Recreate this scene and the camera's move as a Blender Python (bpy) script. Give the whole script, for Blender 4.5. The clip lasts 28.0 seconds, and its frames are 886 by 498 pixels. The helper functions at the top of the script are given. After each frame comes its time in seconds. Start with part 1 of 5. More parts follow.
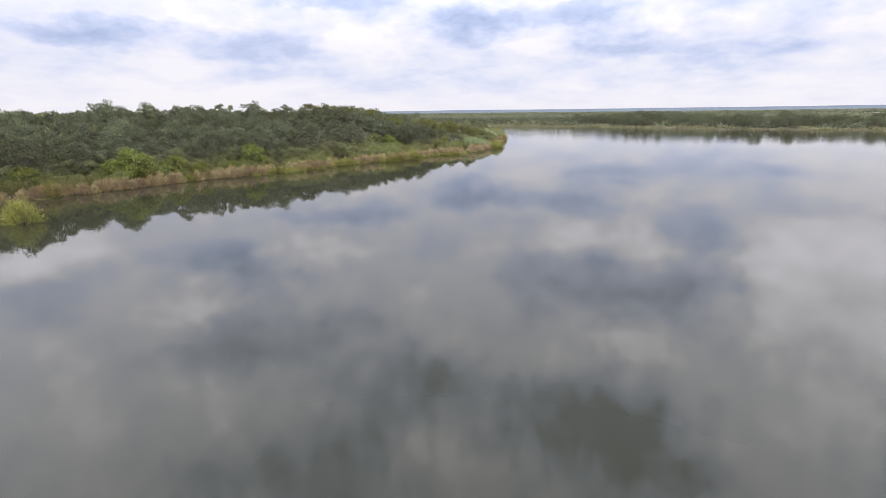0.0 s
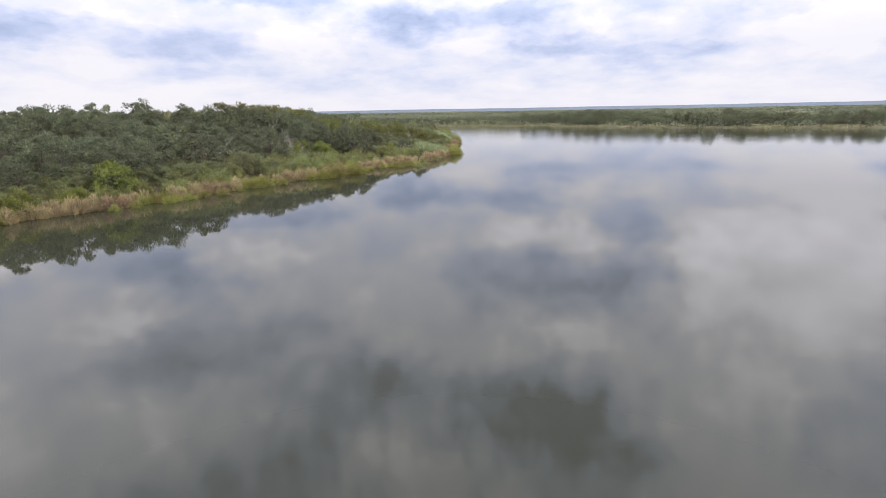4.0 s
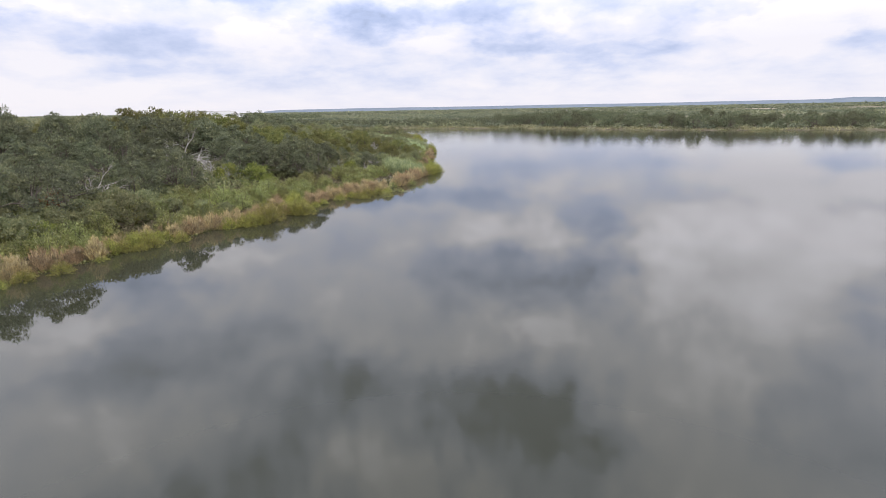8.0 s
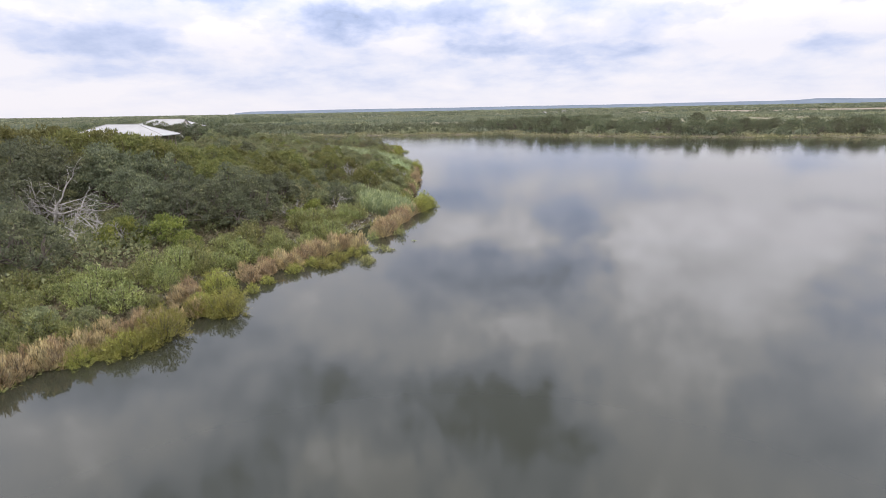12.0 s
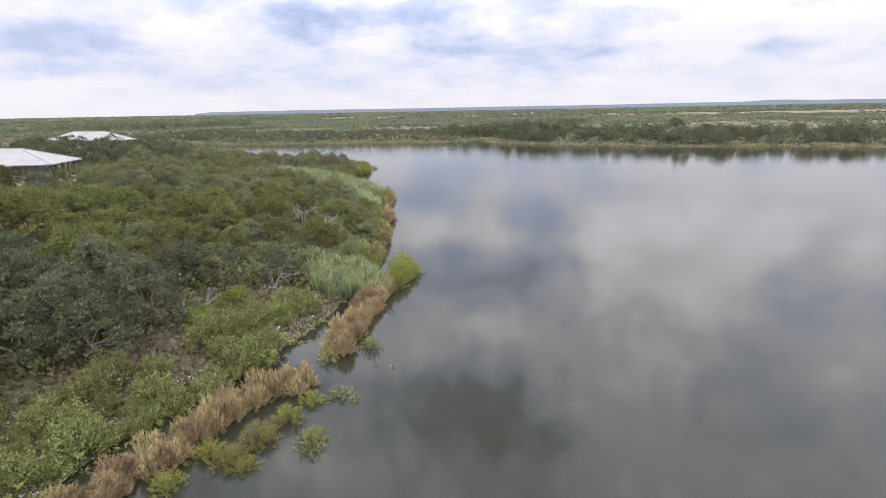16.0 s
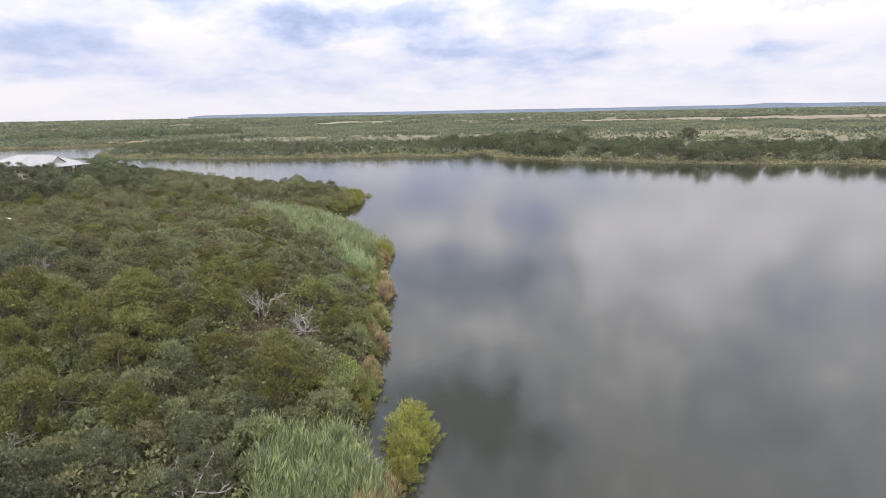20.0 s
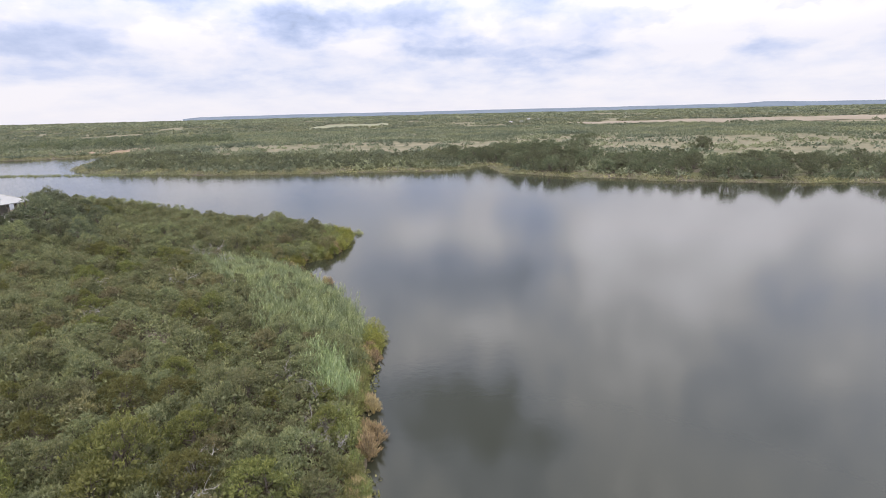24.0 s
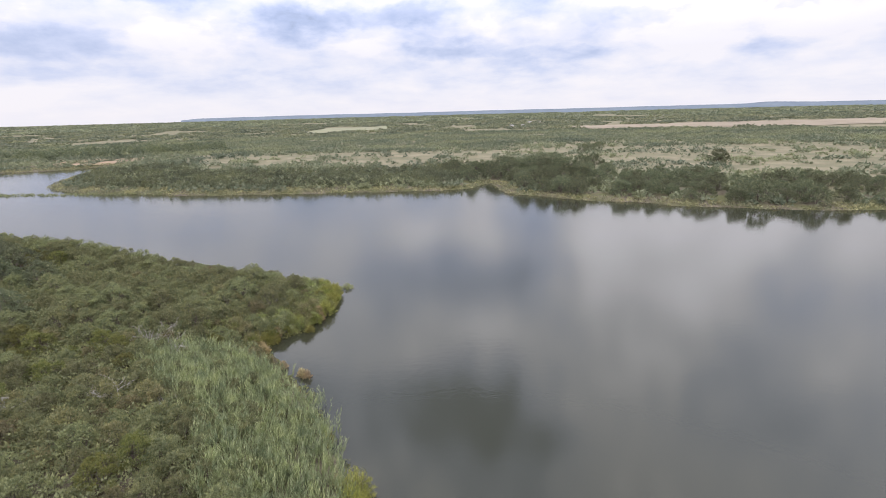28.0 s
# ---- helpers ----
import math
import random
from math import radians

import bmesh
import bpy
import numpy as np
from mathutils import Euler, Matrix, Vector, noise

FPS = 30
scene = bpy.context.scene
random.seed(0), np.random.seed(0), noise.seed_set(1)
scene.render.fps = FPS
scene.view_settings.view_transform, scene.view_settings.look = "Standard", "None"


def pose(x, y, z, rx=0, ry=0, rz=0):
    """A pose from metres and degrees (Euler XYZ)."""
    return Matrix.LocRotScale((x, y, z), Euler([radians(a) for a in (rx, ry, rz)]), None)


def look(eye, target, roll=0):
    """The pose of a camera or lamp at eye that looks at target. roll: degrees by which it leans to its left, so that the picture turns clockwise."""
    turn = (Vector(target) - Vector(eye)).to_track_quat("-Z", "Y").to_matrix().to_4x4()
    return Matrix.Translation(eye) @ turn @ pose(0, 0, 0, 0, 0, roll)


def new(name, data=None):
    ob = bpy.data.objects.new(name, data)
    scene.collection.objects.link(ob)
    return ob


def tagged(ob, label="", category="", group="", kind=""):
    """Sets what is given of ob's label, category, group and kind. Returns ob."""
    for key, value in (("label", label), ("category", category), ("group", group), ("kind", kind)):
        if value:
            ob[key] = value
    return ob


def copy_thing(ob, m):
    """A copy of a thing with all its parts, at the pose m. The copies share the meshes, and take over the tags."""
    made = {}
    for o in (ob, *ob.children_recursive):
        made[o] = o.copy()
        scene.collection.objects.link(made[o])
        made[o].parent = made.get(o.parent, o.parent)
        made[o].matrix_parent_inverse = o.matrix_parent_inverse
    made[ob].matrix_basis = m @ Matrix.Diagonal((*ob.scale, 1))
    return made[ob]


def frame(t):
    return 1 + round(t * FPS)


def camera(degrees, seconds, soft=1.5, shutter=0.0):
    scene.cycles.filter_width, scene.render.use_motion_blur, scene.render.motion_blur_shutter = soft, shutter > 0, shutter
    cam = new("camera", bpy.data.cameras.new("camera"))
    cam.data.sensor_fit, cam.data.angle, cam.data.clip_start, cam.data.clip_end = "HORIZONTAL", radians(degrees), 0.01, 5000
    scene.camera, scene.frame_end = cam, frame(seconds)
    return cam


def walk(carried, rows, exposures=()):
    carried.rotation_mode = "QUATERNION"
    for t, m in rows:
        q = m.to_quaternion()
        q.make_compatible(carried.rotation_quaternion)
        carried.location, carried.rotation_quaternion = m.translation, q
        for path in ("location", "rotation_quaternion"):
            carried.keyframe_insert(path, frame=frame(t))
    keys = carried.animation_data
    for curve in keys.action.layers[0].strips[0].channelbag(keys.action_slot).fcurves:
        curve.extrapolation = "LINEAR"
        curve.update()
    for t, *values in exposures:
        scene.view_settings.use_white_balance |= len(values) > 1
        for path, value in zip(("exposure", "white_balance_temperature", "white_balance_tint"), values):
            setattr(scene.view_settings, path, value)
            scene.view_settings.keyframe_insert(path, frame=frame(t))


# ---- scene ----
cam = camera(83.33, 28.0, soft=0.85)

# Seconds, place in metres, then yaw, pitch and roll in degrees.
PATH = [
    (0, 0.00, -0.00, 12.00, -0.000, -15.252, -0.468),
    (0.5, -0.23, 3.71, 11.97, -1.076, -15.243, -0.573),
    (1, -0.46, 7.44, 11.96, -2.260, -15.240, -0.599),
    (1.5, -0.66, 11.20, 11.97, -2.422, -15.239, -0.606),
    (2, -0.87, 15.03, 11.97, -2.715, -15.281, -0.642),
    (2.5, -1.11, 18.90, 12.01, -4.260, -15.314, -0.701),
    (3, -1.29, 22.85, 12.07, -4.930, -15.319, -0.702),
    (3.5, -1.42, 26.85, 12.10, -5.628, -15.348, -0.758),
    (5.5, -1.63, 43.24, 12.77, -8.784, -15.472, -0.825),
    (6, -1.34, 47.12, 13.06, -9.062, -15.532, -0.814),
    (6.5, -0.97, 50.92, 13.40, -9.293, -15.544, -0.788),
    (7, -0.55, 54.72, 13.75, -9.571, -15.583, -0.881),
    (7.5, -0.22, 58.56, 14.08, -9.910, -15.633, -0.911),
    (8, 0.06, 62.42, 14.35, -10.390, -15.637, -0.896),
    (8.5, 0.33, 66.25, 14.58, -10.962, -15.620, -0.900),
    (9, 0.58, 70.02, 14.80, -11.667, -15.588, -0.883),
    (9.5, 0.86, 73.69, 15.06, -12.024, -15.632, -0.937),
    (10, 1.17, 77.37, 15.43, -12.253, -15.625, -0.912),
    (10.5, 1.42, 81.05, 15.83, -12.366, -15.626, -0.905),
    (11, 1.68, 84.74, 16.22, -12.509, -15.607, -0.904),
    (11.5, 1.91, 88.35, 16.61, -12.702, -15.602, -0.929),
    (12, 2.29, 91.91, 17.06, -13.117, -15.571, -0.962),
    (12.5, 2.66, 95.36, 17.49, -14.338, -15.602, -0.917),
    (14.5, 4.71, 109.13, 19.16, -16.322, -15.666, -0.993),
    (15, 5.32, 112.50, 19.64, -16.475, -15.648, -0.946),
    (15.5, 5.94, 115.89, 20.19, -16.630, -15.605, -0.999),
    (16, 6.57, 119.26, 20.76, -16.792, -15.601, -0.925),
    (16.5, 7.16, 122.66, 21.41, -17.027, -15.563, -0.955),
    (17, 7.70, 125.98, 21.99, -17.097, -15.550, -0.945),
    (17.5, 8.28, 129.33, 22.60, -17.126, -15.505, -0.957),
    (18, 8.88, 132.69, 23.20, -17.214, -15.504, -0.958),
    (18.5, 9.48, 136.07, 23.84, -17.289, -15.419, -0.953),
    (19, 10.17, 139.40, 24.47, -17.321, -15.400, -0.932),
    (19.5, 10.95, 142.73, 25.23, -17.332, -15.352, -0.937),
    (20, 11.69, 145.91, 25.95, -17.358, -15.348, -0.930),
    (20.5, 12.42, 149.10, 26.73, -17.378, -15.315, -1.050),
    (21, 13.10, 152.21, 27.48, -17.355, -15.320, -1.023),
    (21.5, 13.89, 155.43, 28.28, -17.364, -15.300, -1.087),
    (23.5, 17.27, 167.28, 31.61, -17.552, -15.366, -1.232),
    (24, 18.15, 170.07, 32.54, -17.600, -15.406, -1.273),
    (24.5, 19.01, 172.86, 33.49, -17.635, -15.409, -1.275),
    (25, 19.87, 175.66, 34.45, -17.662, -15.440, -1.299),
    (25.5, 20.72, 178.49, 35.43, -17.694, -15.424, -1.332),
    (26, 21.52, 181.28, 36.39, -17.691, -15.456, -1.332),
    (26.5, 22.31, 184.04, 37.38, -17.709, -15.434, -1.347),
    (27, 23.09, 186.75, 38.38, -17.685, -15.406, -1.394),
    (27.5, 23.82, 189.40, 39.36, -17.643, -15.411, -1.351),
    (28, 24.53, 192.05, 40.35, -17.636, -15.423, -1.377),
]


def flight(row):
    t, x, y, z, yaw, pitch, roll = row
    a, b = radians(yaw), radians(pitch)
    way = Vector((-math.sin(a) * math.cos(b), math.cos(a) * math.cos(b), math.sin(b)))
    eye = Vector((x, y, z))
    return t, look(eye, eye + way * 100, roll)


walk(cam, [flight(row) for row in PATH], [(0, 0.0, 6500, 12.0), (28, 0.0, 6500, 12.0)])

# ---- world, sun, exposure ----
scene.view_settings.exposure = 0.0
SUN_HEIGHT, SUN_TURN = radians(58), radians(200)


def link(tree, a, b):
    tree.links.new(a, b)


def node(tree, kind, **values):
    n = tree.nodes.new(kind)
    for key, value in values.items():
        if key in n.inputs:
            n.inputs[key].default_value = value
        else:
            raise KeyError(key)
    return n


def maths(tree, op, a, b=None, clamp=False):
    n = tree.nodes.new("ShaderNodeMath")
    n.operation, n.use_clamp = op, clamp
    for i, v in enumerate((a, b)):
        if v is None:
            continue
        if isinstance(v, (int, float)):
            n.inputs[i].default_value = v
        else:
            link(tree, v, n.inputs[i])
    return n.outputs[0]


def ramp(tree, fac, stops):
    n = tree.nodes.new("ShaderNodeValToRGB")
    while len(n.color_ramp.elements) < len(stops):
        n.color_ramp.elements.new(0.5)
    for e, (at, c) in zip(n.color_ramp.elements, stops):
        e.position, e.color = at, (*c, 1)
    link(tree, fac, n.inputs[0])
    return n.outputs[0]


def mix(tree, fac, a, b, mode="MIX"):
    n = tree.nodes.new("ShaderNodeMix")
    n.data_type, n.blend_type = "RGBA", mode
    for i, v in ((0, fac), (6, a), (7, b)):
        if isinstance(v, (int, float)):
            n.inputs[i].default_value = v
        elif isinstance(v, tuple):
            n.inputs[i].default_value = (*v, 1)
        else:
            link(tree, v, n.inputs[i])
    return n.outputs[2]


world = bpy.data.worlds.new("overcast_sky")
scene.world = world
world.use_nodes = True
wt = world.node_tree
wt.nodes.clear()
sky = wt.nodes.new("ShaderNodeTexSky")
sky.sky_type, sky.sun_disc = "NISHITA", False
sky.sun_elevation, sky.sun_rotation = SUN_HEIGHT, SUN_TURN
blue = node(wt, "ShaderNodeBackground", Strength=0.10)
link(wt, sky.outputs[0], blue.inputs["Color"])
# Overcast: banks of cloud by bearing and height in degrees, half width, half height, and how bright (+) or grey (-) they are.
CLOUDS_LOW = [(2.6, 8.8, 4.9, 1.4, -1.15), (-31.4, 7.2, 5.7, 1.0, -1.0), (-19.0, 6.5, 5.0, 1.0, -0.75), (-19.0, 4.2, 4.6, 0.8, -0.55), (-11.2, 10.9, 5.7, 0.8, -0.8),
              (20.0, 6.3, 4.2, 0.9, -0.9), (30.0, 5.4, 4.8, 0.8, -0.8), (13.3, 9.8, 7.0, 0.9, -0.9), (-4.0, 3.1, 12.0, 1.0, -0.25), (38.0, 9.0, 4.2, 0.7, -0.7),
              (28.5, 3.5, 7.5, 0.5, -0.35), (51.6, 8.5, 3.6, 0.6, -0.9), (49.1, 5.2, 3.0, 0.7, -0.6), (-7.0, 7.4, 5.0, 1.3, 0.6), (-27.0, 4.6, 5.5, 0.9, 0.6),
              (26.8, 8.2, 4.0, 0.9, 0.5), (43.0, 6.8, 4.2, 1.2, 0.4), (10.0, 7.2, 4.5, 0.8, 0.5), (36.0, 2.8, 10.0, 0.9, 0.3)]
CLOUDS_MIRRORED = [(-21.1, 16.5, 7.1, 2.4, -0.8), (-25.9, 13.5, 4.4, 1.2, -0.5), (-20.1, 24.0, 10.5, 2.9, -0.95), (18.3, 18.8, 8.7, 3.2, -1.0), (28.0, 14.5, 3.1, 6.0, -0.6),
              (-7.0, 30.8, 6.5, 3.6, -1.05), (-14.8, 38.1, 8.6, 4.3, -1.25), (1.0, 28.9, 3.6, 2.5, -0.7), (16.5, 33.0, 13.0, 4.6, -1.5), (25.5, 38.0, 8.2, 4.6, -0.95),
              (-29.3, 36.2, 5.2, 2.5, -0.8), (-39.7, 17.0, 4.6, 2.0, -0.3), (-15.4, 14.9, 4.4, 1.8, 0.95), (-39.3, 12.3, 5.3, 1.7, 0.9), (19.2, 13.9, 6.6, 1.9, 0.75),
              (-27.7, 18.8, 3.6, 2.2, 0.8), (3.3, 37.4, 5.2, 4.5, 0.4), (12.0, 26.8, 4.5, 2.4, 0.35), (-35.8, 28.5, 7.3, 4.5, 0.3)]
CLOUDS_BESIDE = [(43.0, 16.0, 9.0, 9.0, 0.62), (22.7, 25.4, 3.8, 4.0, 0.5), (36.8, 14.0, 3.6, 5.5, 0.5), (51.3, 28.0, 5.1, 4.6, -0.6), (54.0, 17.0, 2.4, 4.0, -0.4),
              (47.0, 11.0, 6.0, 5.0, 0.55), (37.9, 29.4, 7.7, 4.6, 0.25), (60.2, 30.4, 5.0, 3.7, -0.5), (33.0, 23.0, 2.4, 3.0, -0.3),
              (-24.0, 1.9, 9.0, 1.5, 0.6), (-24.0, 9.2, 4.5, 1.2, 0.5), (56.0, 9.5, 6.0, 4.5, 0.75)]

coords = wt.nodes.new("ShaderNodeTexCoord")
split = wt.nodes.new("ShaderNodeSeparateXYZ")
link(wt, coords.outputs["Generated"], split.inputs[0])
bearing_deg = maths(wt, "MULTIPLY", maths(wt, "ARCTAN2", split.outputs[0], split.outputs[1]), 57.296)
height_deg = maths(wt, "MULTIPLY", maths(wt, "ARCSINE", split.outputs[2]), 57.296)
up = maths(wt, "ADD", maths(wt, "MAXIMUM", split.outputs[2], 0.0), 0.17)
flat = wt.nodes.new("ShaderNodeCombineXYZ")
link(wt, maths(wt, "DIVIDE", split.outputs[0], up), flat.inputs[0])
link(wt, maths(wt, "DIVIDE", split.outputs[1], up), flat.inputs[1])
flat.inputs[2].default_value = 3.7


def cloud_noise(scale, detail, rough, distortion=0.0):
    n = node(wt, "ShaderNodeTexNoise", Scale=scale, Detail=detail, Roughness=rough, Distortion=distortion)
    link(wt, flat.outputs[0], n.inputs["Vector"])
    return n


# Clouds lie in flat heaps towards the horizon and widen overhead.
heap = wt.nodes.new("ShaderNodeCombineXYZ")
link(wt, maths(wt, "MULTIPLY", bearing_deg, 0.10), heap.inputs[0])
link(wt, maths(wt, "MULTIPLY", maths(wt, "LOGARITHM", maths(wt, "ADD", maths(wt, "MULTIPLY", maths(wt, "MAXIMUM", height_deg, 0.0), 0.11), 1.0), 2.718), 3.6), heap.inputs[1])


def heap_noise(scale, detail, rough, distortion=0.0):
    n = node(wt, "ShaderNodeTexNoise", Scale=scale, Detail=detail, Roughness=rough, Distortion=distortion)
    link(wt, heap.outputs[0], n.inputs["Vector"])
    return n


# The banks get ragged edges: their angles are shifted by noise.
shift = wt.nodes.new("ShaderNodeSeparateColor")
link(wt, heap_noise(2.3, 5.0, 0.54).outputs["Color"], shift.inputs[0])
angles = wt.nodes.new("ShaderNodeCombineXYZ")
for axis_no, angle, least, growth in ((0, bearing_deg, 6.0, 0.36), (1, height_deg, 2.0, 0.24)):
    reach = maths(wt, "ADD", maths(wt, "MULTIPLY", maths(wt, "MAXIMUM", height_deg, 0.0), growth), least)
    link(wt, maths(wt, "ADD", angle, maths(wt, "MULTIPLY", maths(wt, "SUBTRACT", shift.outputs[axis_no], 0.5), reach)), angles.inputs[axis_no])
overlap = maths(wt, "MULTIPLY", maths(wt, "SUBTRACT", height_deg, 42.0), 0.06, clamp=True)
wisps = wt.nodes.new("ShaderNodeRGBToBW")
link(wt, mix(wt, overlap, heap_noise(1.6, 8.0, 0.55, 0.1).outputs[0], cloud_noise(1.4, 7.0, 0.58, 0.3).outputs[0]), wisps.inputs[0])
billow = wisps.outputs[0]
mass = maths(wt, "ADD", maths(wt, "MULTIPLY", maths(wt, "SUBTRACT", billow, 0.5), 0.95), 0.655)
for at, tall, half_w, half_h, bright in CLOUDS_LOW + CLOUDS_MIRRORED + CLOUDS_BESIDE:
    bright *= 1.0 if tall < 12 else 1.2
    place = wt.nodes.new("ShaderNodeMapping")
    place.vector_type = "TEXTURE"
    place.inputs["Location"].default_value = (at, tall, 0)
    place.inputs["Scale"].default_value = (half_w * 1.55, half_h * 1.55, 1)
    link(wt, angles.outputs[0], place.inputs["Vector"])
    ball = wt.nodes.new("ShaderNodeTexGradient")
    ball.gradient_type = "SPHERICAL"
    link(wt, place.outputs[0], ball.inputs[0])
    mass = maths(wt, "ADD", mass, maths(wt, "MULTIPLY", maths(wt, "MULTIPLY", ball.outputs["Fac"], 1.45, clamp=True), bright * 0.31))
tone = ramp(wt, mass, [(0.0, (0.23, 0.27, 0.35)), (0.28, (0.46, 0.54, 0.77)), (0.48, (0.63, 0.69, 0.90)), (0.64, (0.79, 0.81, 0.94)), (0.82, (0.92, 0.90, 0.96))])
low = maths(wt, "SUBTRACT", 1.0, maths(wt, "MULTIPLY", split.outputs[2], 14.0), clamp=True)
tone = mix(wt, maths(wt, "MULTIPLY", low, 0.75), tone, (0.93, 0.91, 0.96))
# Higher up the grey of the clouds is neutral, low down it is blue.
grey = wt.nodes.new("ShaderNodeRGBToBW")
link(wt, tone, grey.inputs[0])
warm = mix(wt, 1.0, grey.outputs[0], (0.97, 0.99, 1.06), "MULTIPLY")
tone = mix(wt, maths(wt, "MULTIPLY", maths(wt, "MULTIPLY", maths(wt, "SUBTRACT", split.outputs[2], 0.2), 5.0, clamp=True), 0.5), tone, warm)
# An overcast sky is brightest overhead.
rising = wt.nodes.new("ShaderNodeMapRange")
rising.interpolation_type = "SMOOTHSTEP"
rising.inputs["From Min"].default_value, rising.inputs["From Max"].default_value = 0.085, 0.62
link(wt, split.outputs[2], rising.inputs["Value"])
overhead = maths(wt, "ADD", 1.0, maths(wt, "MULTIPLY", rising.outputs[0], 2.2))
aloft = maths(wt, "MULTIPLY", maths(wt, "SUBTRACT", split.outputs[2], 0.1), 9.0, clamp=True)
gleam = maths(wt, "ADD", 1.0, maths(wt, "MULTIPLY", maths(wt, "MULTIPLY", maths(wt, "SUBTRACT", mass, 0.74), 1.15, clamp=True), aloft))
cloud = node(wt, "ShaderNodeBackground")
link(wt, maths(wt, "MULTIPLY", maths(wt, "MULTIPLY", overhead, gleam), 1.06), cloud.inputs["Strength"])
link(wt, tone, cloud.inputs["Color"])
cover = wt.nodes.new("ShaderNodeMixShader")
cover.inputs[0].default_value = 0.9
link(wt, blue.outputs[0], cover.inputs[1])
link(wt, cloud.outputs[0], cover.inputs[2])
out = wt.nodes.new("ShaderNodeOutputWorld")
link(wt, cover.outputs[0], out.inputs[0])

sun_data = bpy.data.lights.new("sun", "SUN")
sun_data.energy, sun_data.angle, sun_data.color = 1.5, radians(25), (1.0, 0.96, 0.9)
sun = new("sun", sun_data)
sun.matrix_world = look((0, 0, 300), (0 + 300 / math.tan(SUN_HEIGHT) * math.sin(SUN_TURN + math.pi), 300 / math.tan(SUN_HEIGHT) * math.cos(SUN_TURN + math.pi), 0))


# ---- materials ----
def base_material(name, rough=0.8, gloss=0.3):
    m = bpy.data.materials.new(name)
    m.use_nodes = True
    t = m.node_tree
    b = t.nodes["Principled BSDF"]
    b.inputs["Roughness"].default_value = rough
    b.inputs["Specular IOR Level"].default_value = gloss
    return m, t, b


def foliage(name, dark, light, tip, rough=0.6, through_light=0.38, patches=0.0):
    """Leaves: colour differs leaf by leaf and tree by tree, and some light comes through."""
    m, t, b = base_material(name, rough, 0.25)
    island = t.nodes.new("ShaderNodeNewGeometry").outputs["Random Per Island"]
    each = t.nodes.new("ShaderNodeObjectInfo").outputs["Random"]
    c = ramp(t, island, [(0.0, dark), (0.55, light), (1.0, tip)])
    if patches:
        where = t.nodes.new("ShaderNodeTexCoord").outputs["Object"]
        spots = node(t, "ShaderNodeTexNoise", Scale=patches, Detail=4.0, Roughness=0.6)
        link(t, where, spots.inputs["Vector"])
        stain = ramp(t, spots.outputs[0], [(0.36, (0.70, 0.74, 0.80)), (0.5, (1.0, 1.0, 1.0)), (0.64, (1.30, 1.26, 1.12))])
        c = mix(t, 1.0, c, stain, "MULTIPLY")
    hue = node(t, "ShaderNodeHueSaturation")
    link(t, c, hue.inputs["Color"])
    link(t, maths(t, "ADD", maths(t, "MULTIPLY", each, 0.034), 0.475), hue.inputs["Hue"])
    link(t, maths(t, "ADD", maths(t, "MULTIPLY", each, 0.42), 0.81), hue.inputs["Value"])
    link(t, hue.outputs[0], b.inputs["Base Color"])
    glow = t.nodes.new("ShaderNodeBsdfTranslucent")
    link(t, hue.outputs[0], glow.inputs["Color"])
    both = t.nodes.new("ShaderNodeMixShader")
    both.inputs[0].default_value = through_light
    link(t, b.outputs[0], both.inputs[1])
    link(t, glow.outputs[0], both.inputs[2])
    link(t, both.outputs[0], t.nodes["Material Output"].inputs[0])
    return m


OAK_LEAF = foliage("oak_leaves", (0.08, 0.091, 0.052), (0.12, 0.134, 0.077), (0.195, 0.21, 0.122), patches=0.75)
MESQUITE_LEAF = foliage("mesquite_leaves", (0.094, 0.100, 0.031), (0.136, 0.142, 0.045), (0.197, 0.200, 0.072), patches=0.8)
BRUSH_LEAF = foliage("brush_leaves", (0.120, 0.130, 0.062), (0.174, 0.185, 0.089), (0.236, 0.248, 0.130), patches=0.9)
SAGE_LEAF = foliage("sage_leaves", (0.116, 0.124, 0.06), (0.16, 0.168, 0.082), (0.215, 0.222, 0.116), patches=0.9)
WITHERED_LEAF = foliage("withered_leaves", (0.130, 0.122, 0.056), (0.182, 0.170, 0.082), (0.240, 0.222, 0.122), patches=0.9)
FAR_LEAF = foliage("far_scrub_leaves", (0.11, 0.124, 0.076), (0.152, 0.166, 0.102), (0.21, 0.221, 0.144), patches=0.012)
SHRUB_LEAF = foliage("shrub_leaves", (0.135, 0.152, 0.046), (0.232, 0.25, 0.084), (0.35, 0.362, 0.158), patches=0.9)
WILLOW_LEAF = foliage("willow_leaves", (0.140, 0.150, 0.030), (0.250, 0.256, 0.058), (0.350, 0.345, 0.105), patches=0.9)
TAN_LEAF = foliage("tamarisk_sprays", (0.262, 0.198, 0.098), (0.412, 0.324, 0.172), (0.535, 0.446, 0.258), patches=0.9)
CANE_LEAF = foliage("cane_leaves", (0.19, 0.252, 0.112), (0.31, 0.39, 0.19), (0.46, 0.52, 0.3), patches=0.9)
PALE_CANE = foliage("pale_cane_leaves", (0.138, 0.167, 0.079), (0.216, 0.250, 0.127), (0.359, 0.382, 0.221), patches=0.5)
BUSH_LEAF = foliage("yellow_green_leaves", (0.104, 0.121, 0.029), (0.167, 0.187, 0.045), (0.243, 0.261, 0.079), patches=0.9)
BELT_LEAF = foliage("belt_leaves", (0.078, 0.090, 0.050), (0.116, 0.130, 0.074), (0.170, 0.184, 0.112), patches=0.06)
